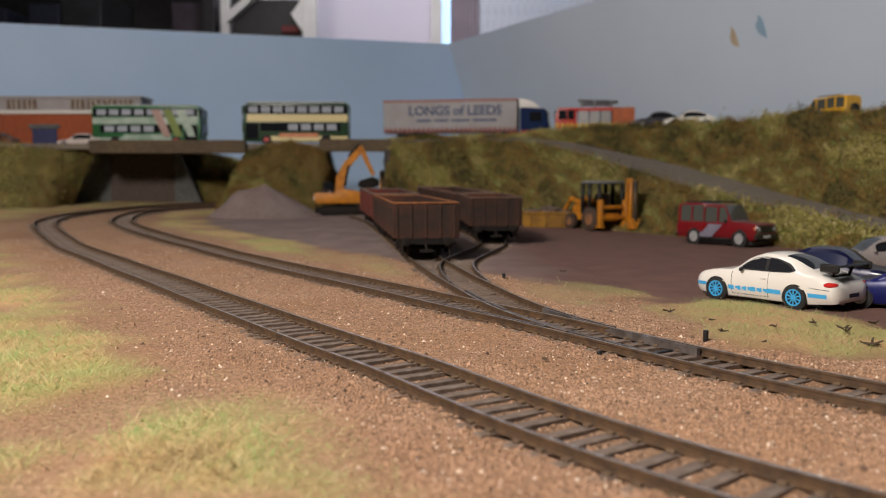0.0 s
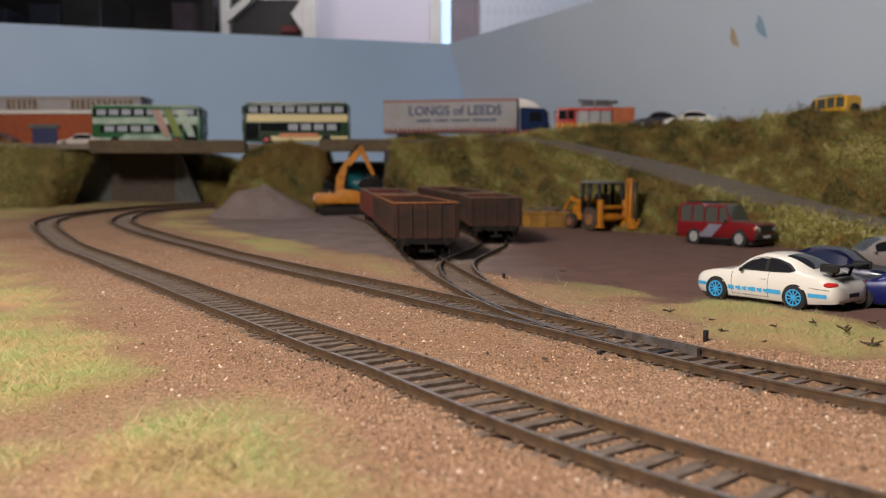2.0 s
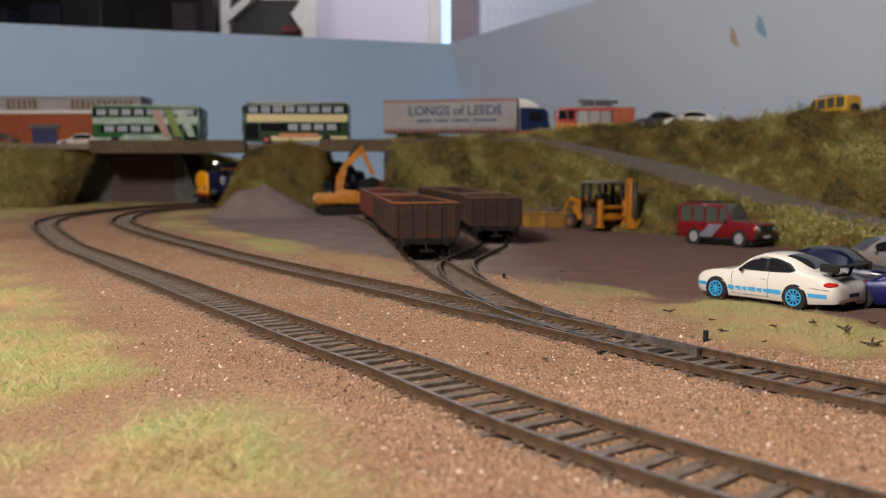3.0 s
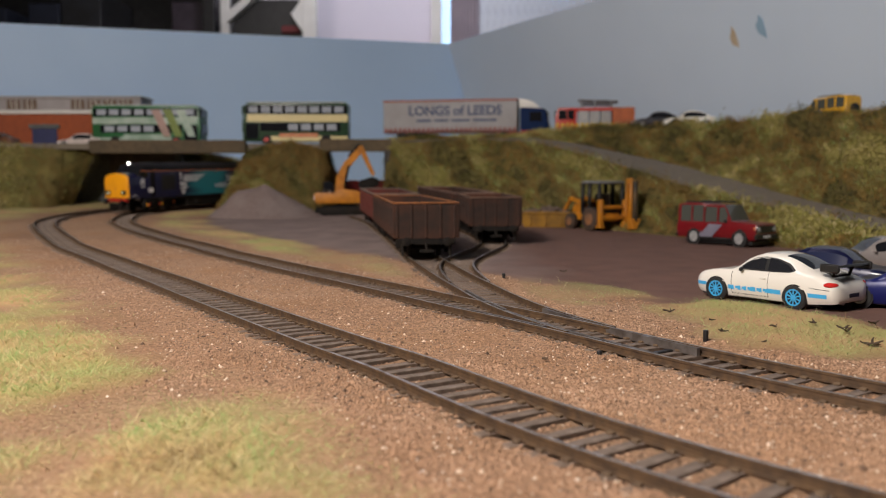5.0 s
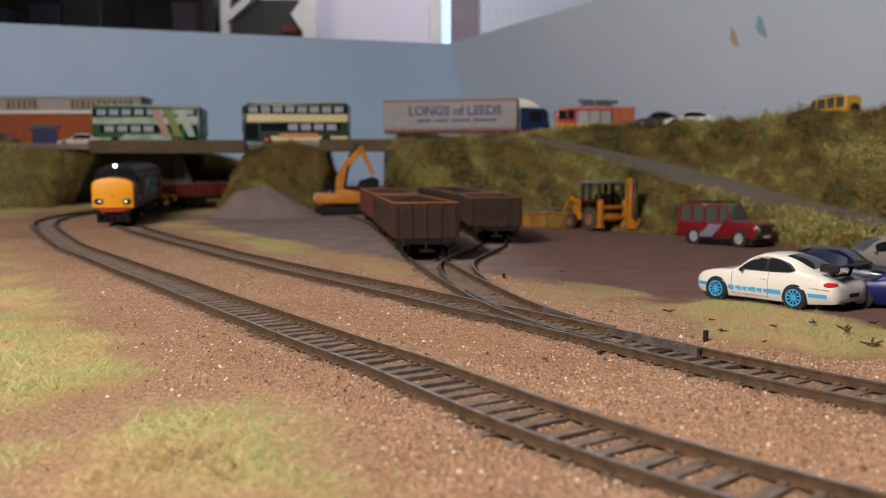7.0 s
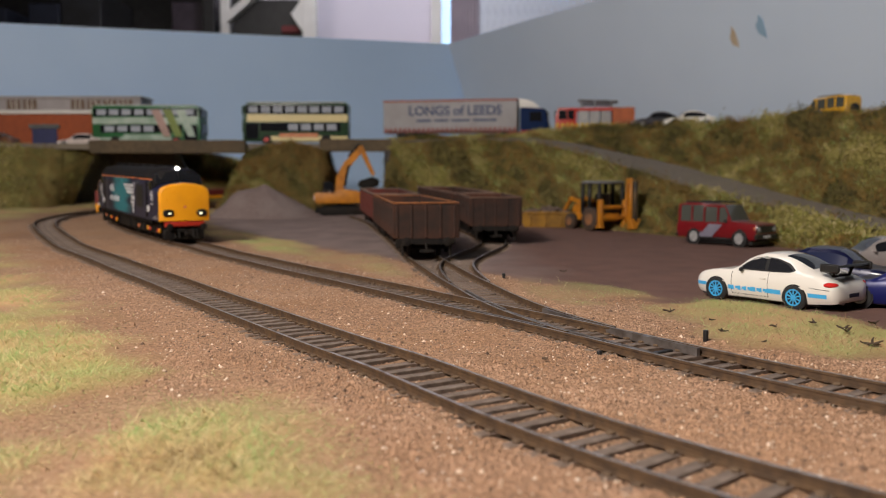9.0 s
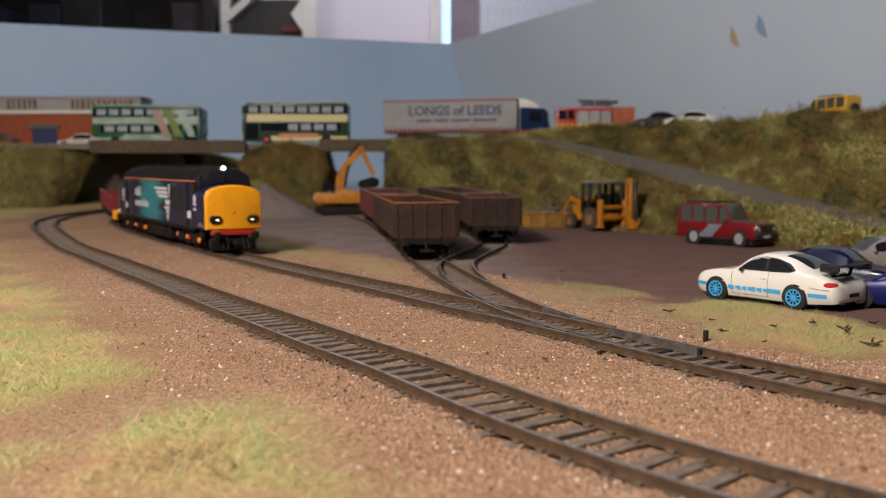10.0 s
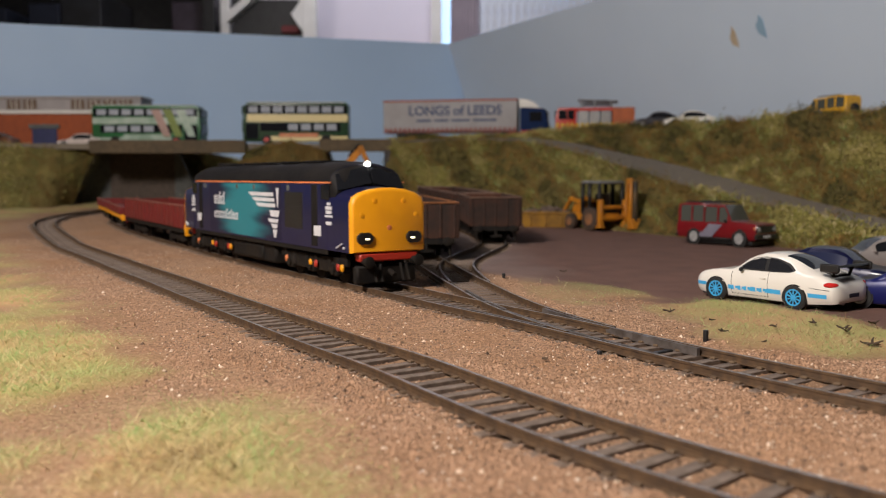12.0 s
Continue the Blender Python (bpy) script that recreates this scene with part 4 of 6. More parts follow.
def car(name, label, stations, paint, axles, r, hw, glass, rim_m, spokes=10, glass_m=None, group="parked cars", arch=None, roof=(0.72, 0.93)):
    """glass: (screen front x, screen back x, side front, side back, rear glass front, rear glass end)."""
    e = empty(name, label, "car", group)
    bm = B()
    loops = car_shell(stations, 4, roof)
    rows = loft(bm, loops)
    n = len(loops[0])
    sf, sb, df, db, rf, rb = glass
    bm.faces.ensure_lookup_table()
    fi = 0
    for a in range(len(loops) - 1):
        x = (loops[a][0][0] + loops[a + 1][0][0]) / 2
        for i in range(n):
            f = bm.faces[fi]
            fi += 1
            side = i in (4, 5, 10, 11)
            top = i in (6, 7, 8, 9)
            if side and i in (4, 11) and db < x < df:
                f.material_index = 1
            if sb < x < sf and top:
                f.material_index = 1
            if rb < x < rf and top:
                f.material_index = 1
    bmesh.ops.recalc_face_normals(bm, faces=bm.faces)
    split_parts(bm, ["body", "window"], [paint, glass_m or GLASSD], e)
    for x in axles:
        for s in (-1, 1):
            bm = B()
            aw = hw if arch is None else arch[0 if x > 0 else 1]
            cyl(bm, (x, s * (aw - 2.4), r), (x, s * (aw - 0.06), r), r * 1.12, 26)
            part("wheel_arch", bm, BLACK, e)
            car_wheel(e, x, s * (aw + 0.08), r, 2.6, rim_m, spokes)
    bm = B()
    box(bm, min(axles) - 8, max(axles) + 8, -hw * 0.8, hw * 0.8, 1.4, 3.4, 0.3)
    part("underside", bm, BLACK, e)
    return e


def plate(e, x, z, w=6.4, y=0.0, m=None):
    bm = B()
    box(bm, x - 0.15, x + 0.15, y - w / 2, y + w / 2, z - 0.7, z + 0.7, 0.05)
    return part("number_plate", bm, m or BLACK, e)


def mirror(e, x, y, z, m):
    bm = B()
    ball(bm, (x, y, z), 1.1, 2, (0.7, 1.1, 0.75))
    return part("door_mirror", bm, m, e)


CREAM = mat("cream_white_paint", (0.76, 0.73, 0.67), (0.73, 0.70, 0.64), 120, 0.25, coat=0.6)
SKYBLUE = mat("sky_blue_paint", (0.05, 0.38, 0.72), (0.045, 0.35, 0.68), 200, 0.35, coat=0.3)
REDLAMP = mat("red_lamp", (0.62, 0.025, 0.02), (0.5, 0.02, 0.02), 200, 0.15, coat=0.6)
CLEARLAMP = mat("clear_lamp", (0.6, 0.62, 0.65), (0.45, 0.47, 0.5), 300, 0.1, 0.4)
BLUEPAINT = mat("deep_blue_paint", (0.005, 0.007, 0.036), (0.006, 0.008, 0.042), 200, 0.3, 0.1, coat=0.25)
BLUEPAINT2 = mat("royal_blue_paint", (0.008, 0.012, 0.10), (0.009, 0.014, 0.11), 200, 0.3, 0.1, coat=0.25)
SILVER = mat("champagne_silver", (0.42, 0.38, 0.36), (0.38, 0.34, 0.32), 300, 0.25, 0.4, coat=0.5)
MAROONCAR = mat("cherry_red_paint", (0.18, 0.008, 0.012), (0.15, 0.007, 0.010), 200, 0.3, coat=0.4)
GREYDECAL = mat("grey_decal", (0.20, 0.19, 0.24), (0.16, 0.15, 0.2), 200, 0.5)
SMOKE = glass_mat("smoked_glass", (0.016, 0.017, 0.021), 0.06)

SPORTS = [(27.4, 8.4, 3.6, 7.2, 7.5, 6.2), (26.2, 10.3, 2.5, 8.8, 9.2, 8.4), (22.5, 11.4, 2.0, 10.4, 10.7, 9.2), (17, 11.8, 1.9, 11.4, 11.7, 9.2), (11, 11.6, 1.9, 11.7, 12.3, 8.8), (5.5, 11.5, 1.9, 11.8, 16.4, 7.9),
          (0, 11.5, 1.9, 11.9, 18.6, 7.7), (-6, 11.6, 1.9, 12.0, 18.9, 7.6), (-12, 11.8, 1.9, 12.2, 17.6, 7.4), (-18, 12.0, 2.0, 12.5, 14.8, 7.6), (-23, 11.9, 2.4, 12.0, 12.9, 8.6), (-27.2, 11.4, 2.8, 10.6, 11.1, 9.0), (-28.8, 10.7, 3.0, 9.6, 10.0, 8.6), (-29.8, 9.0, 3.5, 8.2, 8.4, 7.2), (-30.2, 6.5, 4.4, 6.9, 7.0, 5.2)]


def sports_car():
    e = car("sports_car", "cream white sports coupe with sky blue wheels and side stripe", SPORTS, CREAM, (17.0, -15.0), 4.15, 11.55,
            (11.0, 2.6, -99, -98, -9.5, -19.0), SKYBLUE, 10, SMOKE, arch=(11.78, 12.0))
    for s in (-1, 1):
        for a, b, za, zb in ((-9.6, 12.0, 4.5, 6.1), (21.6, 26.3, 5.0, 6.3), (-26.6, -20.0, 4.8, 6.2)):
            part("side_stripe", side_patch(SPORTS, [(a, za), (b, za)], [(a, zb), (b, zb)], s, 0.08), SKYBLUE, e, "sky blue side stripe")
        # teardrop side glass in a black surround
        part("window_surround", side_patch(SPORTS, [(-14.2, 13.2), (-12.5, 12.5), (-6, 12.2), (4, 12.1), (8.6, 12.2)],
                                           [(-14.2, 13.5), (-11.5, 15.6), (-7, 17.0), (-2, 17.4), (2.6, 16.7), (6, 14.6), (8.6, 12.5)], s, 0.10), BLACK, e)
        part("window", side_patch(SPORTS, [(-2.2, 12.7), (7.2, 12.7)], [(-2.2, 16.8), (0, 16.7), (2.4, 16.1), (5.2, 14.4), (7.2, 12.9)], s, 0.18), SMOKE, e)
        part("window", side_patch(SPORTS, [(-13.2, 13.2), (-11, 12.8), (-3.6, 12.7)], [(-13.2, 13.4), (-10.6, 15.2), (-7, 16.5), (-3.6, 16.8)], s, 0.18), SMOKE, e)
        for a, za, zb in ((10.6, 3.0, 11.2), (-4.4, 3.0, 12.0)):
            part("door_gap", side_patch(SPORTS, [(a, za), (a + 0.16, za)], [(a, zb), (a + 0.16, zb)], s, 0.05, 1, 8), FRAME, e)
        part("sill_gap", side_patch(SPORTS, [(-4.4, 3.0), (10.6, 3.0)], [(-4.4, 3.15), (10.6, 3.15)], s, 0.05, 12, 1), FRAME, e)
        part("bumper_gap", side_patch(SPORTS, [(-27.5, 7.6), (-20.5, 7.9)], [(-27.5, 7.76), (-20.5, 8.06)], s, 0.05, 12, 1), FRAME, e)
        # model lettering as plain bars in the stripe
        bm = B()
        for a, b in ((9.6, 7.6), (6.8, 5.2), (4.4, 2.8), (0.6, -1.2), (-2.0, -3.8)):
            for za, zb, xa, xb in ((5.9, 6.25, b, a), (4.55, 4.9, b + 0.4, a - 0.2), (4.9, 5.9, a - 0.5, a - 0.1)):
                merge(bm, side_patch(SPORTS, [(xa, za), (xb, za)], [(xa, zb), (xb, zb)], s, 0.14, 2, 1))
        part("lettering", bm, CREAM, e)
        bm = B()
        ball(bm, (-26.6, s * 9.0, 9.4), 2.4, 3, (1.1, 1.15, 0.5))
        part("tail_lamp", bm, REDLAMP, e, "glossy red tail lamp")
        bm = B()
        ball(bm, (24.2, s * 7.8, 7.9), 1.7, 2, (1.1, 0.9, 0.6))
        part("headlamp", bm, CLEARLAMP, e)
        mirror(e, 6.4, s * 11.8, 12.3, BLACK)
        bm = B()
        cyl(bm, (-25.0, s * 5.5, 11.4), (-26.5, s * 5.5, 15.2), 0.6, 8)
        part("spoiler_strut", bm, FRAME, e)
        bm = B()
        box(bm, -3.4, -1.2, s * 11.0, s * 11.72, 9.4, 9.9, 0.2)
        part("door_handle", bm, CREAM, e)
    bm = B()
    extrude_y(bm, [(-30.0, 15.6), (-29.6, 16.4), (-25.0, 15.5), (-24.8, 15.0)], -10.4, 10.4, bevel=0.3)
    for s in (-1, 1):
        box(bm, -30.6, -23.6, s * 10.8 - 0.6, s * 10.8 + 0.6, 13.8, 16.8, 0.5)
    part("rear_spoiler", bm, BLACK, e, "black rear wing on the boot")
    bm = B()
    for k in range(5):
        box(bm, -25.8 + k * 0.8, -25.5 + k * 0.8, -5.5, 5.5, 11.6 + k * 0.2, 12.2 + k * 0.24)
    part("engine_grille", bm, FRAME, e)
    plate(e, -30.2, 5.7)
    bm = B()
    for s in (-1, 1):
        cyl(bm, (-28.0, s * 5.5, 3.2), (-29.6, s * 5.5, 3.2), 0.6, 10)
    part("exhaust_pipe", bm, CHROME, e)
    return e


COUPE = sports_car()
COUPE.scale = (1.06, 1.06, 1.06)
put(COUPE, 131.0, 332.5, 0, 126.5)

SALOON = [(28, 8.4, 3.2, 7.0, 7.4, 6.6), (26.5, 10.4, 2.4, 8.6, 9.0, 8.6), (20, 11.3, 2.0, 10.2, 10.6, 9.2), (12.5, 11.5, 2.0, 11.0, 11.6, 9.0), (5, 11.5, 2.0, 11.5, 17.4, 8.0), (-2, 11.5, 2.0, 11.7, 18.8, 8.0),
          (-10, 11.5, 2.0, 11.8, 18.4, 7.9), (-17, 11.5, 2.1, 12.0, 15.6, 7.9), (-22.5, 11.3, 2.3, 11.9, 12.8, 8.8), (-27, 10.6, 2.8, 11.2, 11.6, 8.8), (-28.6, 9.4, 3.4, 9.0, 9.3, 8.0)]


def saloon(name, label, paint, rims, glass_m=GLASSD, lamps=True):
    e = car(name, label, SALOON, paint, (17.5, -16.5), 4.3, 11.4, (12.5, 4.0, 7.0, -16.5, -11.0, -22.0), rims, 8, glass_m)
    for s in (-1, 1):
        bm = B()
        ball(bm, (25.2, s * 8.2, 7.6), 1.9, 2, (1.0, 1.2, 0.65))
        part("headlamp", bm, CLEARLAMP, e)
        bm = B()
        ball(bm, (-27.2, s * 8.4, 9.2), 1.6, 2, (0.6, 1.2, 0.8))
        part("tail_lamp", bm, REDLAMP, e)
        mirror(e, 8, s * 11.9, 12, paint)
    plate(e, 28.0, 4.6, m=WMARK)
    return e


BLUEGLASS = glass_mat("blue_glass", (0.02, 0.025, 0.06), 0.12)
BLUEGLASS.node_tree.nodes["Principled BSDF"].inputs["Specular IOR Level"].default_value = 0.25
put(saloon("saloon_car", "glossy dark blue car parked beyond the white coupe", BLUEPAINT, CHROME, BLUEGLASS), 172, 368, 0, 318)
put(saloon("saloon_car", "champagne silver saloon car parked in the yard", SILVER, CHROME), 227, 437, 0, 175)
put(saloon("hatchback_car", "royal blue car parked at the yard edge", BLUEPAINT2, CHROME), 177, 313, 0, 140)

ALLOY = mat("cast_alloy", (0.55, 0.55, 0.55), (0.40, 0.40, 0.40), 400, 0.35, 0.4)
OFFROAD = [(29.8, 10.4, 5.2, 11.6, 12.2, 9.4), (29.4, 10.9, 4.4, 12.6, 13.2, 9.8), (24, 11.2, 4.0, 13.0, 13.8, 9.9), (16, 11.4, 4.0, 13.2, 14.2, 9.9), (12.2, 11.4, 4.0, 13.3, 14.6, 9.9), (11.0, 11.4, 4.0, 13.3, 15.6, 9.8),
           (6.6, 11.4, 4.0, 13.4, 22.8, 9.4), (5.4, 11.4, 4.0, 13.4, 23.3, 9.4), (0, 11.4, 4.0, 13.5, 23.6, 9.5), (-8, 11.4, 4.0, 13.5, 23.8, 9.5), (-11, 11.4, 4.0, 13.5, 24.6, 9.5), (-22, 11.4, 4.0, 13.5, 24.6, 9.5),
           (-28.2, 11.3, 4.2, 13.5, 24.2, 9.4), (-29.2, 11.1, 4.3, 13.4, 23.2, 9.4), (-29.6, 10.8, 4.6, 13.2, 20.0, 9.6)]
TINTED = glass_mat("tinted_glass", (0.075, 0.08, 0.07), 0.08)


def offroader(name, label, paint, extras=True, group="parked cars"):
    e = car(name, label, OFFROAD, paint, (18.5, -15.5), 4.9, 11.3, (11.6, 6.2, 8.4, -27.4, -99, -100), ALLOY, 5, TINTED, group, roof=(0.86, 0.965))
    for s in (-1, 1):
        for x in (2.0, -8.5, -18.0):
            bm = B()
            box(bm, x - 0.6, x + 0.6, s * 9.3, s * 10.5, 13.4, 22.4, 0.1)
            part("door_pillar", bm, paint, e)
        bm = B()
        cyl(bm, (-24, s * 8.6, 25.0), (2, s * 8.6, 24.8), 0.45, 8)
        part("roof_rail", bm, BLACK, e)
        bm = B()
        cyl(bm, (29.2, s * 8.0, 10.4), (30.5, s * 8.0, 10.4), 1.5, 14)
        part("headlamp", bm, CLEARLAMP, e)
        bm = B()
        box(bm, 28.2, 29.3, s * 10.2 - 0.6, s * 10.2 + 0.6, 9.6, 11.6, 0.2)
        part("indicator", bm, ORANGE, e)
        mirror(e, 8.6, s * 12.2, 14.6, BLACK)
        bm = B()
        loft(bm, [[(-15, s * 11.3, 5.0), (-2, s * 11.3, 5.0), (6, s * 11.3, 12.5), (-4, s * 11.3, 12.5), (-8, s * 11.3, 8.5)], [(-15, s * 11.52, 5.0), (-2, s * 11.52, 5.0), (6, s * 11.52, 12.5), (-4, s * 11.52, 12.5), (-8, s * 11.52, 8.5)]])
        part("door_decal", fix(bm), GREYDECAL, e)
    bm = B()
    box(bm, 28.6, 30.6, -11, 11, 4.6, 7.6, 0.5)
    box(bm, 29.2, 29.9, -6.2, 6.2, 8.6, 12.0, 0.2)
    part("front_bumper", bm, BLACK, e)
    plate(e, 30.7, 6.2, 7.0, m=WMARK)
    bm = B()
    box(bm, -30.6, -29, -11, 11, 4.6, 7.4, 0.5)
    part("rear_bumper", bm, BLACK, e)
    for s in (-1, 1):
        bm = B()
        box(bm, -9.6, 12.6, s * 10.9, s * 11.6, 3.6, 5.0, 0.2)
        part("sill", bm, BLACK, e)
    bm = B()
    box(bm, 29.2, 30.2, -9.6, 9.6, 8.4, 12.2, 0.3)
    part("grille", bm, BLACK, e)
    bm = B()
    cyl(bm, (-29.4, 0, 12), (-32, 0, 12), 5.2, 22, bevel=0.6)
    part("spare_wheel", bm, TYRE, e)
    return e


ESTATE = offroader("offroad_car", "cherry red off-road estate car with grey side decals", MAROONCAR)
ESTATE.scale = (1.1, 1.2, 1.26)
put(ESTATE, 206, 618, 0, -52)


# ---- yard plant ----
CLEAR = glass_mat("clear_pane", (0.75, 0.78, 0.8))
CLEAR.node_tree.nodes["Principled BSDF"].inputs["Transmission Weight"].default_value = 1.0
CLEAR.node_tree.nodes["Principled BSDF"].inputs["IOR"].default_value = 1.12
def backhoe():
    """Front loader to +x, digging arm folded at -x."""
    e = empty("backhoe_loader", "yellow backhoe loader with dark cab and muddy tyres", "digger")
    bm = B()
    box(bm, -20, 16, -8, 8, 7.5, 14, 1.0)
    extrude_y(bm, [(2, 13), (22, 13), (23, 17), (20, 21), (2, 22)], -5.5, 5.5, bevel=0.8)
    part("chassis", bm, PLANTY, e)
    bm = B()
    for x, y in ((1.5, 11), (1.5, -11), (-19, 11), (-19, -11), (-7, 11), (-7, -11)):
        box(bm, x - 1.2, x + 1.2, y - 1.2, y + 1.2, 13, 38, 0.3)
    box(bm, -19, 1.5, -11, 11, 13, 18.5, 0.5)
    part("cab_frame", bm, BLACK, e)
    bm = B()
    box(bm, -20.5, 3, -12, 12, 37.6, 40, 0.8)
    part("cab_roof", bm, mat("plant_roof", (0.2, 0.2, 0.2), None, 200, 0.5), e)
    for s in (-1, 1):
        bm = B()
        box(bm, -18.4, 1.0, s * 10.7 - 0.2, s * 10.7 + 0.2, 18.6, 37.4)
        part("window", bm, CLEAR, e)
    bm = B()
    box(bm, -13, -5, -5, 5, 16, 30, 1.5)
    part("seat", bm, BLACK, e)
    for x, r, w in ((-10, 9.2, 5.5), (17, 6.4, 4.2)):
        for s in (-1, 1):
            bm = B()
            cyl(bm, (0, s * 0, 0), (0, s * w, 0), r, 24, bevel=1.0)
            for k in range(14):
                a = 2 * math.pi * k / 14
                t = bmesh.new()
                box(t, -0.7, 0.7, 0.4, w - 0.4, r - 0.6, r + 0.5)
                merge(bm, t, 0, Matrix.Rotation(a, 4, "Y") @ Matrix.Diagonal((1, s, 1, 1)))
            wh = part("tyre", bm, mat("muddy_tyre", (0.03, 0.025, 0.02), (0.09, 0.05, 0.03), 200, 0.9), e)
            wh.location = (x * MM, s * 8.6 * MM, r * MM)
            bm = B()
            cyl(bm, (0, s * (w - 0.6), 0), (0, s * (w + 0.3), 0), r * 0.52, 18, bevel=0.3)
            part("wheel_rim", bm, mat("muddy_rim", (0.30, 0.13, 0.05), (0.16, 0.08, 0.04), 200, 0.8), wh)
    bm = B()
    for s in (-1, 1):
        loft(bm, [[(4, s * 7 - 1, 20), (4, s * 7 + 1, 20), (4, s * 7 + 1, 23), (4, s * 7 - 1, 23)], [(22, s * 7 - 1, 24), (22, s * 7 + 1, 24), (22, s * 7 + 1, 27), (22, s * 7 - 1, 27)], [(33, s * 7 - 1, 10), (33, s * 7 + 1, 10), (34, s * 7 + 1, 13), (34, s * 7 - 1, 13)]])
    part("loader_arm", fix(bm), PLANTY, e)
    bm = B()
    extrude_y(bm, [(33, 3), (45, 3), (46, 4), (36, 6), (35, 15), (33, 15)], -14, 14, bevel=0.3)
    part("loader_bucket", bm, mat("worn_bucket", (0.05, 0.04, 0.03), (0.12, 0.07, 0.03), 200, 0.7, 0.3), e)
    # rear frame, stabilisers and folded arm
    bm = B()
    box(bm, -23, -19, -12, 12, 9, 12, 0.5)
    box(bm, -23, -19, -12, 12, 17.5, 20.5, 0.5)
    for s in (-1, 1):
        box(bm, -23.4, -18.6, s * 11.5 - 1.5, s * 11.5 + 1.5, 4, 25, 0.4)
        box(bm, -24, -18, s * 11.5 - 2.4, s * 11.5 + 2.4, 2.6, 4.2, 0.3)
    part("stabiliser_frame", bm, PLANTY, e)
    bm = B()
    box(bm, -30, -24, -13.4, -10, 8, 42, 0.8)
    cyl(bm, (-26, -9, 12), (-27, -9, 38), 1.1, 10)
    part("boom", bm, PLANTY, e)
    bm = B()
    box(bm, -35, -31, -13.4, -10, 6, 40, 0.8)
    part("dipper", bm, mat("boom_black", (0.03, 0.025, 0.02), (0.10, 0.06, 0.02), 150, 0.6), e)
    bm = B()
    extrude_y(bm, [(-38, 2), (-30, 1), (-29, 8), (-34, 10)], -16, -7, bevel=0.5)
    part("digging_bucket", bm, PLANTY, e)
    return e


DIGGER = backhoe()
DIGGER.scale = (1.1, 1.2, 1.1)
put(DIGGER, 138, 768, rise(138, 768), 120)


def skip():
    e = empty("rubble_skip", "low yellow steel skip heaped with brown rubble", "skip")
    bm = B()
    loft(bm, [[(-20, -11, 0), (20, -11, 0), (20, 11, 0), (-20, 11, 0)], [(-27, -13, 14), (27, -13, 14), (27, 13, 14), (-27, 13, 14)], [(-26, -12, 14), (26, -12, 14), (26, 12, 14), (-26, 12, 14)], [(-19, -10, 3), (19, -10, 3), (19, 10, 3), (-19, 10, 3)]])
    for x in (-14, 0, 14):
        box(bm, x - 0.8, x + 0.8, -13.2, -12, 2, 13.6, 0.2)
    box(bm, -28, 28, -14, -12.4, 12.6, 14.6, 0.3)
    part("skip_body", fix(bm), mat("skip_yellow", (0.34, 0.17, 0.014), (0.24, 0.115, 0.012), 150, 0.7, 0, 0.1, (0.12, 0.07, 0.02), 60, 0.5), e)
    rng = random.Random(3)
    bm = B()
    for k in range(90):
        x, y = rng.uniform(-22, 22), rng.uniform(-10, 10)
        h = 12 + 6 * (1 - abs(x) / 24) * (1 - abs(y) / 14)
        ball(bm, (x, y, h + rng.uniform(-1.5, 2)), rng.uniform(1.5, 3.6), 1, (1, rng.uniform(0.6, 1), rng.uniform(0.5, 0.9)))
    part("rubble", bm, mat("rubble_brown", (0.20, 0.14, 0.11), (0.11, 0.08, 0.065), 200, 0.95, 0, 0.5, rand=0.4), e, smooth=False)
    return e


put(skip(), 97, 796, rise(97, 796), -8)


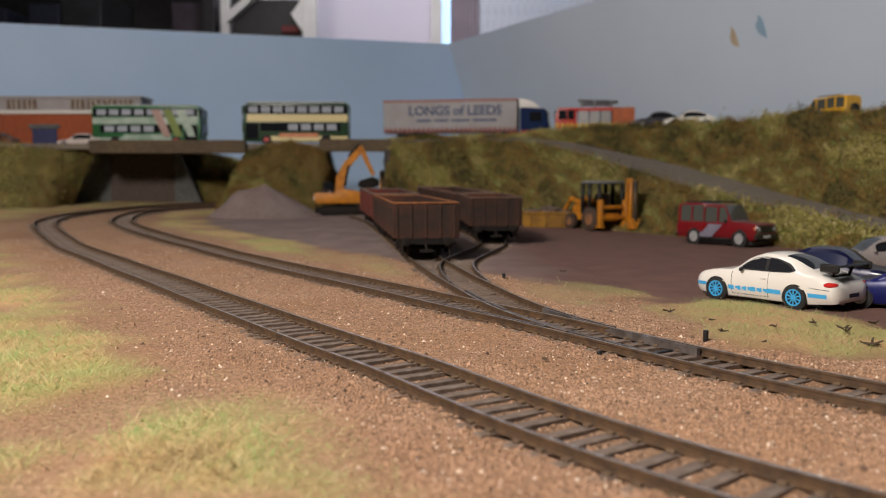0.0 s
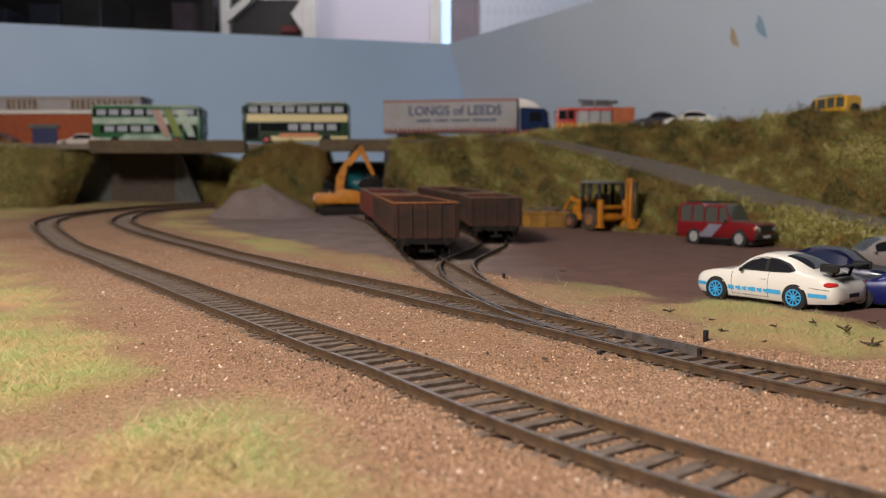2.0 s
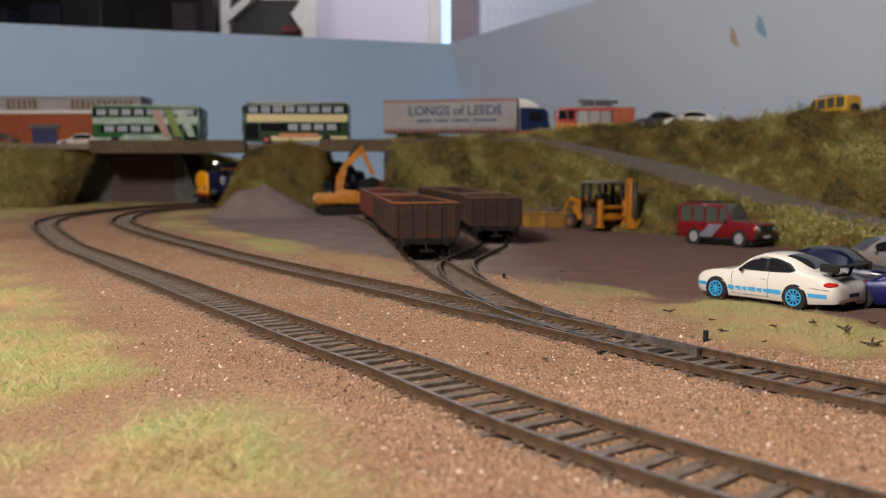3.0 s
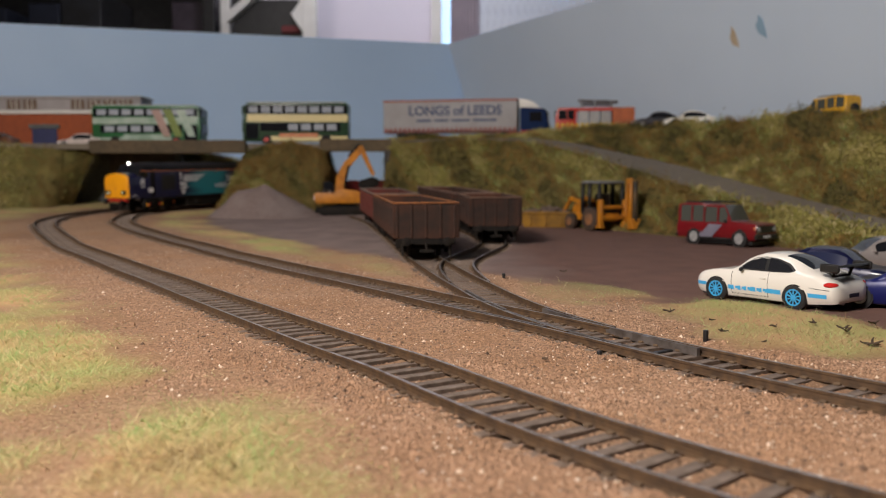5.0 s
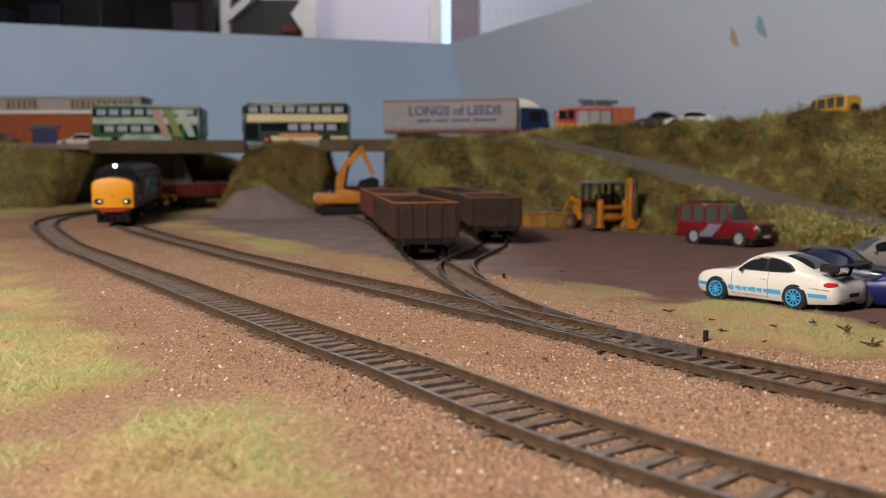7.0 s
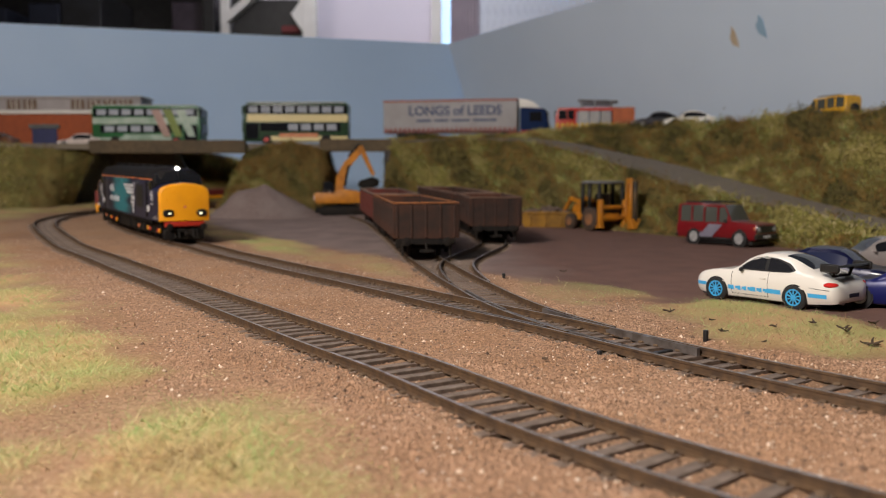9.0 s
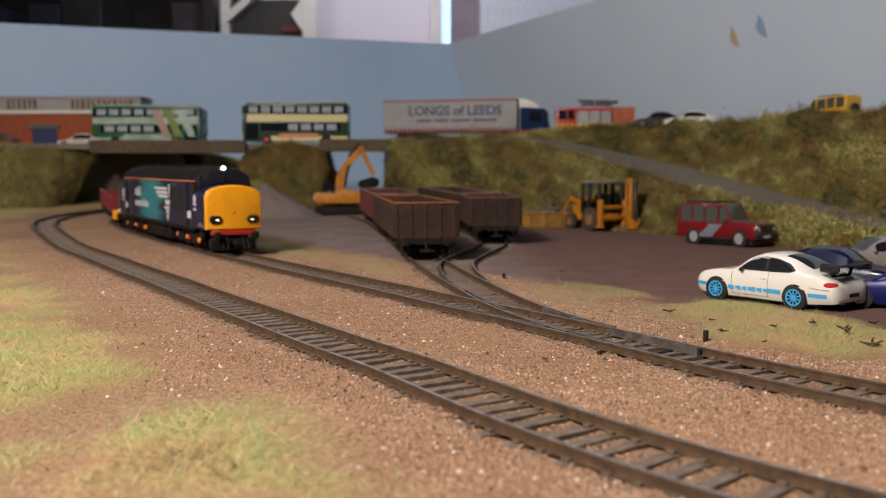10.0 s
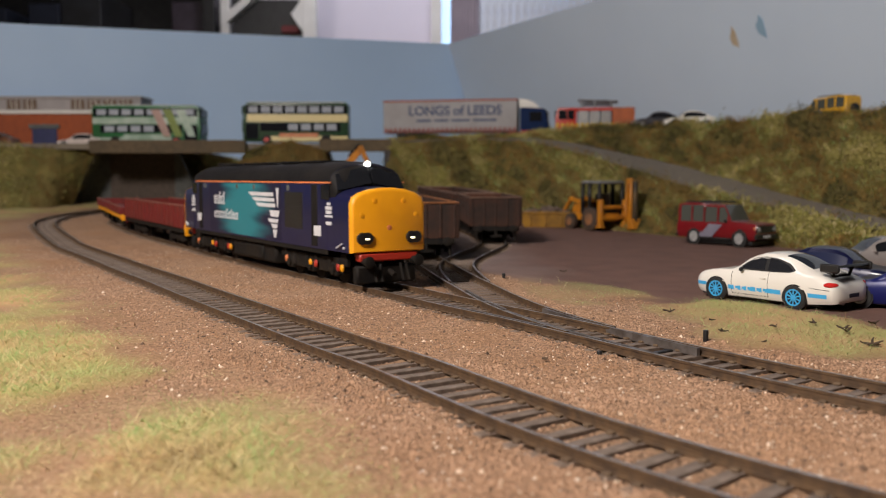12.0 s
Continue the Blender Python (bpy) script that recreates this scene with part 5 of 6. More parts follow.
def excavator():
    """Tracks along x, boom reaching to +x."""
    e = empty("tracked_excavator", "yellow tracked excavator with raised arm beside the wagons", "digger")
    for s in (-1, 1):
        bm = B()
        extrude_y(bm, [(-24, 0.5), (22, 0.5), (27, 4), (27, 7), (22, 10), (-24, 10), (-29, 7), (-29, 4)], s * 12 - 4, s * 12 + 4, bevel=0.8)
        for k in range(15):
            box(bm, -25 + k * 3.5, -23.6 + k * 3.5, s * 12 - 4.2, s * 12 + 4.2, 9.8, 10.6)
        part("crawler_track", bm, FRAME, e)
    bm = B()
    box(bm, -14, 14, -9, 9, 5, 12, 1)
    cyl(bm, (0, 0, 11), (0, 0, 14), 9, 20)
    part("undercarriage", bm, FRAME, e)
    bm = B()
    extrude_y(bm, [(-33, 17), (-30, 13.5), (18, 13.5), (20, 20), (14, 27), (-4, 29), (-12, 25), (-31, 25), (-33, 23)], -14, 14, bevel=1.6)
    part("house", bm, PLANTY, e)
    bm = B()
    extrude_y(bm, [(-24, 24), (-12, 24), (-11, 30), (-14, 37), (-23, 37)], 2, 13, bevel=1.0)
    part("cab", bm, GLASSD, e)
    # counterweight panels: the near one white, a lamp glint put into its colour
    for y in (-9, 9):
        bm = B()
        box(bm, -33.6, -32.4, y - 3.5, y + 3.5, 17, 22, 0.4)
        part("rear_glint_panel", bm, WMARK if y < 0 else CONCRETE, e)
    bm = B()
    for y in (-8,):
        box(bm, -30, -22, y - 4, y + 4, 16, 21, 0.6, m=Matrix.Translation((-1.4, 0, 0)))
    part("engine_vent", bm, CONCRETE, e)
    def limb(a, b, wa, wb, nm, m=PLANTY):
        a, b = Vector(a), Vector(b)
        d = (b - a).normalized()
        n = Vector((-d.z, 0, d.x))
        bm = B()
        loft(bm, [[a + n * wa + Vector((0, y, 0)), b + n * wb + Vector((0, y, 0)), b - n * wb + Vector((0, y, 0)), a - n * wa + Vector((0, y, 0))] for y in (-2.8, 2.8)])
        fix(bm)
        bmesh.ops.bevel(bm, geom=list(bm.edges), offset=0.5, segments=1, affect="EDGES")
        return part(nm, bm, m, e)
    limb((-6, 0, 26), (-4.4, 0, 43), 4.8, 4.6, "boom")
    limb((-5.2, 0, 40), (3.6, 0, 57), 4.5, 4.0, "boom")
    limb((2.6, 0, 55), (18.6, 0, 73), 4.0, 3.0, "boom")
    limb((16.4, 0, 75), (31, 0, 44), 2.8, 2.0, "dipper_arm")
    bm = B()
    extrude_y(bm, [(14, 33), (16, 38), (30, 42), (37, 39), (36, 32), (27, 29), (17, 30)], -7, 7, bevel=0.8)
    part("bucket", bm, FRAME, e)
    bm = B()
    cyl(bm, (0, -3.6, 32), (4, -3.6, 54), 1.2, 10)
    cyl(bm, (4, 0, 64), (16, 0, 77), 1.3, 10)
    part("hydraulic_ram", bm, FRAME, e)
    bm = B()
    extrude_y(bm, [(-34, 0.6), (-30, 0.6), (-27, 8), (-30, 10)], -14, 14, bevel=0.4)
    part("dozer_blade", bm, FRAME, e)
    bm = B()
    cyl(bm, (-16, -10, 23), (-16, -10, 27), 1.2, 10)
    part("exhaust_pipe", bm, CHROME, e)
    return e


put(excavator(), -106, 918, rise(-106, 918), 8)


# ---- vehicles and buildings on the upper road ----
# light reflections in the bus windows, put into the pane colour
PANE_SHEEN = glass_mat("bus_pane_sheen", (0.36, 0.39, 0.44))


def bus(label, paint, skirt, band, band_z, livery):
    """Front at -x. 132 long, 33 wide, 56 high."""
    e = empty("double_decker_bus", label, "bus", "double decker buses")
    bm = B()
    extrude_y(bm, [(-65, 4), (66, 4), (66, 53), (63, 56), (-60, 56), (-64.5, 50), (-66, 24)], -16.5, 16.5, bevel=1.4)
    part("body", bm, paint, e)
    for s in (-1, 1):
        y0, y1 = sorted((s * 16.3, s * 16.75))
        bm = B()
        box(bm, -60, 65, y0, y1, band_z[0], band_z[1])
        part("colour_band", bm, band, e)
        bm = B()
        box(bm, -40, 65, y0, y1, 4.2, 11)
        part("skirt", bm, skirt, e)
        for nm, xa, xb, za, zb in (("upper_glazing_band", -62, 64, 40.6, 52.0), ("lower_glazing_band", -44, 56, 17.4, 28.8)):
            bm = B()
            box(bm, xa, xb, s * 16.4, s * 16.78, za, zb, 0.1)
            part(nm, bm, GLASSD, e)
        for k in range(8):
            bm = B()
            box(bm, -58 + k * 15.2, -46.6 + k * 15.2, s * 16.5, s * 16.95, 42.4, 50.4, 0.2)
            part("upper_window", bm, PANE_SHEEN, e)
        for k in range(6):
            bm = B()
            box(bm, -41 + k * 16, -29 + k * 16, s * 16.5, s * 16.95, 18.9, 27.3, 0.2)
            part("lower_window", bm, GLASSD if k < 2 else PANE_SHEEN, e)
        bm = B()
        box(bm, -62, -46, s * 16.4, s * 16.9, 7, 28, 0.2)
        part("entrance_door", bm, GLASSD, e)
        bm = B()
        box(bm, -20, 28, s * 16.4, s * 16.95, 9.5, 15, 0.1)
        part("side_advert", bm, livery, e)
        for x in (-36, 38):
            bm = B()
            cyl(bm, (x, s * 13, 6.4), (x, s * 16.9, 6.4), 6.4, 20, bevel=0.5)
            w = part("tyre", bm, TYRE, e)
            bm = B()
            cyl(bm, (x, s * 16.6, 6.4), (x, s * 17.2, 6.4), 3.2, 14)
            part("wheel_rim", bm, REDP if x < 0 else FRAME, w)
    for nm, z0, z1 in (("upper_windscreen", 40, 51), ("lower_windscreen", 16, 31)):
        bm = B()
        box(bm, -66.6, -64.6, -14, 14, z0, z1, 0.4)
        part(nm, bm, GLASSD, e)
    bm = B()
    box(bm, -58, 60, -14, 14, 55.6, 57, 0.5)
    part("roof_panel", bm, WMARK, e)
    return e


BUSCREAM = mat("bus_cream", (0.62, 0.52, 0.24), (0.58, 0.48, 0.22), 200, 0.4)
BUSGREEN = mat("bus_dark_green", (0.016, 0.055, 0.022), (0.014, 0.045, 0.018), 200, 0.35)
BUSMID = mat("bus_green", (0.02, 0.14, 0.045), (0.02, 0.10, 0.035), 30, 0.35, contrast=(0.45, 0.55))
BUSPALE = mat("bus_pale_panel", (0.42, 0.50, 0.44), (0.20, 0.30, 0.22), 60, 0.4)
LIME = mat("bus_lime", (0.16, 0.22, 0.03), None, 200, 0.4)
ADVERT = mat("advert_red", (0.50, 0.12, 0.045), (0.55, 0.25, 0.10), 200, 0.5)
DECKER = (bus("dark green and cream double decker bus on the bridge road", BUSGREEN, BUSCREAM, BUSCREAM, (30, 40), ADVERT))
DECKER.scale = (1.0, 1.0, 0.93)
put(DECKER, -185, 1085, 91, 2)
SWIRL = bus("green double decker bus with pale swirled panels on the bridge", BUSMID, BUSPALE, BUSPALE, (30, 39), BUSPALE)
for k_, (xa_, m_) in enumerate(((-60, BUSPALE), (-44, LIME), (-30, mat("bus_pink", (0.40, 0.26, 0.22), None, 60, 0.4)))):
    for s_ in (-1, 1):
        bm = B()
        loft(bm, [[(xa_, y_, 12), (xa_ + 9, y_, 12), (xa_ + 24, y_, 50), (xa_ + 13, y_, 50)] for y_ in (s_ * 16.8, s_ * 17.1)])
        part("swirl_panel", fix(bm), m_, SWIRL)
SWIRL.scale = (1.03, 1.0, 0.88)
put(SWIRL, -371, 1085, 90, 180)


def articulated_lorry():
    e = empty("articulated_lorry", "grey box trailer lorry with dark blue cab on the road", "lorry")
    TR = mat("trailer_grey", (0.34, 0.33, 0.34), (0.30, 0.29, 0.30), 60, 0.6, 0, 0.05, (0.25, 0.22, 0.2), 30, 0.4)
    bm = B()
    box(bm, -90, 84, -16.5, 16.5, 14, 52, 0.5)
    part("trailer_box", bm, TR, e)
    bm = B()
    box(bm, -90.5, 84.5, -16.9, 16.9, 50.5, 53, 0.3)
    part("trailer_roof_rail", bm, mat("faded_red_rail", (0.36, 0.10, 0.07), None, 200, 0.6), e)
    bm = B()
    box(bm, -90, 84, -17, 17, 11.5, 13.5, 0.3)
    for k in range(28):
        box(bm, -88 + k * 6.2, -84.8 + k * 6.2, -16.9, -16.4, 13.4, 17.5)
    part("side_strap_band", bm, mat("strap_red", (0.28, 0.10, 0.09), None, 200, 0.7), e)
    LET = mat("sign_blue", (0.04, 0.06, 0.14), None, 200, 0.5)
    cu = bpy.data.curves.new("name_lettering", "FONT")
    cu.body = "LONGS of LEEDS"
    cu.size, cu.extrude, cu.align_x, cu.offset = 0.0165, 0.0002, "CENTER", 0.0006
    cu.materials.append(LET)
    tx = new("name_lettering", cu)
    tx.parent = e
    tx.matrix_basis = pose(0.004, -0.0166, 0.0335, 90, 0, 0)
    bm = B()
    for a, b in ((-46, -26), (-22, -4), (0, 24), (28, 58)):
        box(bm, a, b, -16.8, -16.4, 25, 28)
    part("small_lettering", bm, LET, e)
    bm = B()
    for x in (-66, -53, -40, 68, 92, 117):
        for s in (-1, 1):
            cyl(bm, (x, s * 11, 6.4), (x, s * 16.4, 6.4), 6.4, 18, bevel=0.5)
    part("wheel_row", bm, TYRE, e)
    bm = B()
    box(bm, 60, 121, -14, 14, 6, 11, 0.6)
    part("chassis", bm, REDP, e)
    bm = B()
    extrude_y(bm, [(88, 8), (122, 8), (123, 22), (119, 40), (88, 42)], -16, 16, bevel=1.2)
    cab_blue = mat("cab_blue", (0.008, 0.02, 0.07), (0.010, 0.024, 0.08), 200, 0.7)
    cab_blue.node_tree.nodes["Principled BSDF"].inputs["Specular IOR Level"].default_value = 0.1
    part("cab", bm, cab_blue, e)
    bm = B()
    box(bm, 100, 115, -16.4, -15.8, 24, 36, 0.3)
    box(bm, 120.5, 123, -14, 14, 24, 36, 0.4)
    part("cab_window", bm, GLASSD, e)
    bm = B()
    extrude_y(bm, [(86, 42), (114, 40), (106, 48), (96, 52), (86, 53)], -14, 14, bevel=1.0)
    part("wind_deflector", bm, WHITE, e)
    bm = B()
    box(bm, 88, 124, -16.6, 16.6, 7, 13, 0.8)
    part("bumper", bm, REDP, e)
    return e


put(articulated_lorry(), 14, 1112, 96, -11)


def fire_engine():
    """Cab at -x."""
    e = empty("fire_engine", "red fire engine with silver lockers and ladder rack", "fire engine")
    FR = mat("fire_red", (0.50, 0.035, 0.02), (0.45, 0.03, 0.018), 200, 0.4)
    bm = B()
    extrude_y(bm, [(-48, 6), (-22, 6), (-22, 34), (-45, 34), (-48, 22)], -15, 15, bevel=1.0)
    part("cab", bm, FR, e)
    for k in range(3):
        bm = B()
        box(bm, -20 + k * 13.5, -8 + k * 13.5, -15.4, 15.4, 11, 30, 0.4)
        for j in range(8):
            box(bm, -19.5 + k * 13.5, -8.5 + k * 13.5, -15.7, -15.2, 12 + j * 2.2, 13.4 + j * 2.2)
        part("roller_shutter", bm, CHROME, e)
    bm = B()
    for k in range(12):
        box(bm, -47 + k * 6, -43.5 + k * 6, -15.8, -15.1, 10, 15.5)
    part("hi_vis_band", bm, mat("hi_vis_yellow", (0.65, 0.42, 0.03), None, 200, 0.5), e)
    bm = B()
    box(bm, 21, 48, -15, 15, 6, 34, 0.8)
    part("rear_body", bm, mat("tarnished_orange", (0.45, 0.11, 0.03), (0.34, 0.08, 0.025), 120, 0.6), e)
    bm = B()
    box(bm, -48.2, 48, -14.6, 14.6, 4, 8, 0.4)
    box(bm, -22, 22, -14.4, 14.4, 30, 34, 0.4)
    part("chassis", bm, FR, e)
    bm = B()
    box(bm, -44, -34, -15.5, -14.9, 20, 31, 0.3)
    box(bm, -33, -25, -15.5, -14.9, 20, 31, 0.3)
    box(bm, -48.6, -46.6, -13, 13, 20, 31, 0.3)
    part("cab_window", bm, GLASSD, e)
    bm = B()
    for y in (-10, -3, 4, 10):
        cyl(bm, (-20, y, 43.5), (28, y, 41.5), 1.1, 8)
        cyl(bm, (-14, y, 39), (22, y, 38), 0.8, 8)
    for k in range(9):
        cyl(bm, (-18 + k * 5.4, -10, 43.4 - k * 0.22), (-18 + k * 5.4, 10, 43.4 - k * 0.22), 0.7, 6)
    for x in (-16, 0, 20):
        box(bm, x - 1, x + 1, -11, 11, 33.5, 42.5, 0.2)
    part("ladder", bm, mat("dull_alloy", (0.25, 0.25, 0.26), None, 200, 0.5, 0.6), e)
    for x in (-34, 28):
        for s in (-1, 1):
            bm = B()
            cyl(bm, (x, s * 10, 6), (x, s * 15.2, 6), 6, 18, bevel=0.5)
            part("tyre", bm, TYRE, e)
    return e


put(fire_engine(), 188, 1062, 101, -8)
WCAR = saloon("saloon_car", "white car half hidden behind the grassy hilltop", CREAM, CHROME)
put(WCAR, 271, 945, 104, 178)
put(saloon("saloon_car", "dark grey car parked behind the hilltop grass", mat("dark_grey_paint", (0.06, 0.06, 0.07), None, 200, 0.3), CHROME), 246, 985, 106, 174)
put(offroader("offroad_car", "bright yellow van with black roof rack behind the hill", mat("canary_yellow", (0.78, 0.42, 0.015), None, 200, 0.35)), 354, 792, 98.5, 117)


def factory():
    e = empty("factory_building", "long orange brick works building with glazed clerestory", "building")
    BR = mat("orange_brick", (0.36, 0.085, 0.028), (0.29, 0.07, 0.025), 120, 0.85, 0, 0.2, (0.22, 0.06, 0.03), 20, 0.5)
    bm = B()
    box(bm, -330, 0, 0, 60, 0, 53, 0.6)
    part("brick_wall", bm, BR, e)
    bm = B()
    box(bm, -332, 2, -2, 62, 50, 55, 0.5)
    part("gutter", bm, WHITE, e)
    bm = B()
    box(bm, -330, 62, 14, 60, 55, 73, 0.5)
    box(bm, -332, 64, 12, 62, 72, 75, 0.4)
    part("clerestory", bm, mat("clerestory_grey", (0.36, 0.33, 0.33), (0.3, 0.28, 0.28), 60, 0.6), e)
    for k in range(17):
        if k in (11, 12, 8):
            continue
        bm = B()
        box(bm, -320 + k * 22, -301 + k * 22, 13, 14.6, 57, 70.5, 0.3)
        w = part("window", bm, mat("brown_pane", (0.14, 0.095, 0.065), (0.20, 0.15, 0.12), 60, 0.3) if k == 0 else BROWNPANE, e)
        bm = B()
        for j in range(1, 3):
            box(bm, -320 + k * 22 + j * 6.3 - 0.4, -320 + k * 22 + j * 6.3 + 0.4, 12.6, 13.2, 57, 70.5)
        part("glazing_bar", bm, WHITE, w)
    bm = B()
    box(bm, -82, -48, -1.5, 1, 0, 30, 0.5)
    d = part("roller_door", bm, mat("door_blue", (0.025, 0.03, 0.09), (0.03, 0.035, 0.11), 100, 0.5), e, "dark blue roller door")
    bm = B()
    box(bm, -86, -44, -2.2, 0.5, 30, 36, 0.4)
    part("door_lintel", bm, CONCRETE, e)
    return e


BROWNPANE = mat("brown_glass", (0.14, 0.095, 0.065), (0.20, 0.15, 0.12), 60, 0.3)
put(factory(), -478, 1165, 86, 0)
put(saloon("saloon_car", "bronze brown car parked before the brick works", mat("bronze_paint", (0.16, 0.07, 0.035), None, 200, 0.3), CHROME), -574, 1095, 88, 170)
put(saloon("saloon_car", "pale pinkish white car parked by the works door", mat("pale_pink_paint", (0.62, 0.54, 0.5), None, 200, 0.35), CHROME), -455, 1075, 86, 175)


# ---- gravel heap ----
def gravel_heap():
    bm = B()
    n = 64
    rows = []
    for k in range(26):
        f = k / 25
        row = []
        for j in range(n):
            a = 2 * math.pi * j / n
            rx, ry = 60 + 5 * math.sin(2 * a + 1), 42
            x, y = rx * f * math.cos(a), ry * f * math.sin(a)
            h = 34 * (1 - f) ** 1.02 - 2.0 * f ** 3 + 9 * math.exp(-((x + 27) ** 2 + (y + 13) ** 2) / 260)
            row.append((x, y, max(-2.0, h + 1.4 * noise.noise((x / 9, y / 9, 3)) + 0.5 * noise.noise((x / 2.5, y / 2.5, 7)))))
        rows.append(row)
    loft(bm, rows, caps=False)
    fix(bm)
    ob = link_mesh("gravel_heap", bm, mat("grey_gravel", (0.22, 0.165, 0.15), (0.14, 0.105, 0.097), 700, 0.95, 0, 0.8, (0.24, 0.2, 0.19), 40, 0.5), None, "", True)
    return tagged(ob, "conical heap of pinkish grey gravel in the yard", "gravel heap")


put(gravel_heap(), -189, 900, rise(-189, 900))


# ---- room behind the boards ----
def shelf_unit():
    e = empty("shelf_unit", "black shelving full of dark boxes behind the layout", "shelf")
    bm = B()
    box(bm, -1700, -630, 2380, 2700, 300, 330, 2)
    box(bm, -1700, -630, 2380, 2700, 760, 790, 2)
    box(bm, -662, -630, 2380, 2700, -900, 790, 2)
    box(bm, -1700, -630, 2680, 2700, 300, 790)
    part("shelf_frame", bm, BLACK, e)
    rng = random.Random(8)
    x = -1690
    while x < -690:
        w = rng.uniform(30, 150)
        bm = B()
        box(bm, x, min(x + w - 6, -665), 2420, 2660, 331, 331 + rng.uniform(120, 300), 2)
        part("storage_box", bm, mat("box_dark", *rng.choice([((0.03, 0.03, 0.035), (0.02, 0.02, 0.02)), ((0.05, 0.035, 0.05), (0.03, 0.02, 0.03)), ((0.09, 0.08, 0.075), (0.05, 0.045, 0.04)), ((0.025, 0.03, 0.05), None)]), 30, 0.5), e)
        x += w
    return e


shelf_unit()


def white_rack():
    e = empty("white_rack", "white painted rack with a slanting brace and dark contents", "rack")
    bm = B()
    box(bm, -614, -592, 2380, 2410, 120, 700, 2)
    box(bm, -388, -350, 2380, 2410, 120, 700, 2)
    loft(bm, [[(-612, y, 462), (-612, y, 490), (-500, y, 582), (-472, y, 582)] for y in (2376, 2412)])
    loft(bm, [[(-388, y, 452), (-388, y, 560), (-398, y, 530), (-420, y, 500)] for y in (2384, 2406)])
    part("frame", fix(bm), WHITE, e)
    bm = B()
    box(bm, -590, -389, 2420, 2650, 300, 548, 3)
    part("dark_case", bm, BLACK, e)
    bm = B()
    box(bm, -450, -400, 2400, 2420, 452, 472, 3)
    part("red_label", bm, mat("dull_red", (0.16, 0.02, 0.02), None, 30, 0.6), e)
    return e


white_rack()
simple("window_frame", "cream painted window reveal beside the blinds", "window", WHITE, [(-36, -4, 2560, 2699, 200, 1300)])


def window_and_blinds():
    PANE = mat("daylight_pane", (0.5, 0.7, 1.0), (0.5, 0.7, 1.0), emit=(0.55, 0.75, 1.0), emit_strength=1.0)
    simple("window_1", "bright daylit window glass behind the blinds", "window", PANE, [(-4, 1500, 2660, 2668, 200, 1300)])
    SL = mat("blind_fabric", (0.70, 0.71, 0.74), (0.62, 0.63, 0.67), 40, 0.8)
    e = empty("vertical_blinds", "pale grey fabric vertical blinds over the window", "blinds")
    me = None
    for k in range(31):
        x = 112 + k * 22
        if me is None:
            bm = B()
            box(bm, -12, 12, -0.8, 0.8, -500, 500, 0.4)
            ob = part("slat", bm, SL, e)
            me = ob.data
        else:
            ob = new("slat", me)
            ob.parent = e
        ob.matrix_basis = pose(x * MM, 2.54, 0.75, 0, 0, 20)
    bm = B()
    box(bm, 0, 800, 2530, 2560, 1252, 1280, 2)
    part("head_rail", bm, WHITE, e)


def curtain():
    bm = B()
    n = 60
    loft(bm, [[(22 + 84 * k / n, 2524 + 7 * math.sin(k * 0.95), z) for k in range(n + 1)] + [(22 + 84 * k / n, 2526 + 7 * math.sin(k * 0.95), z) for k in range(n, -1, -1)] for z in (240, 760, 1270)])
    return tagged(link_mesh("curtain", fix(bm), mat("mauve_curtain", (0.52, 0.46, 0.50), (0.44, 0.39, 0.44), 20, 0.85), None, "", True), "gathered mauve grey curtain beside the window", "curtain")


window_and_blinds()
curtain()


# ---- loose cover: stones, grass fibres, foliage ----
def soup(name, verts, faces, mat_ix, mats, label, category):
    me = bpy.data.meshes.new(name)
    me.from_pydata((verts * MM).tolist(), [], faces.tolist())
    for m in mats:
        me.materials.append(m)
    me.polygons.foreach_set("material_index", mat_ix.astype(np.int32))
    return tagged(new(name, me), label, category, kind="stuff")


STONE = mat("ballast_stone", (0.42, 0.26, 0.165), (0.30, 0.18, 0.11), 400, 0.9, 0, 0, (0.28, 0.15, 0.072), 27, 0.65, rand=0.45)
# pale chips carry painted glints, dark chips the shade of pits between stones
STONE_GLINT = mat("pale_stone_glint", (0.74, 0.60, 0.46), (0.58, 0.44, 0.32), 300, 0.35, rand=0.35)
STONE_PIT = mat("dark_stone_pit_shade", (0.10, 0.062, 0.04), (0.15, 0.09, 0.06), 300, 0.9, rand=0.4)
RNG = np.random.default_rng(11)


def ground_z(xs, ys):
    return np.array([rise(x, y) for x, y in zip(xs, ys)]) + 0.7 * noise_at(xs, ys, 26, 1.0) + 0.45 * noise_at(xs, ys, 8, 3.0)


def scatter_plan(n, y0, y1):
    """Places spread over the plan inside the lens's fan, denser near the front."""
    u = RNG.random(n)
    y = y0 * (y1 / y0) ** u
    x = (RNG.random(n) * 2 - 1) * (0.56 * y + 12)
    return x, y


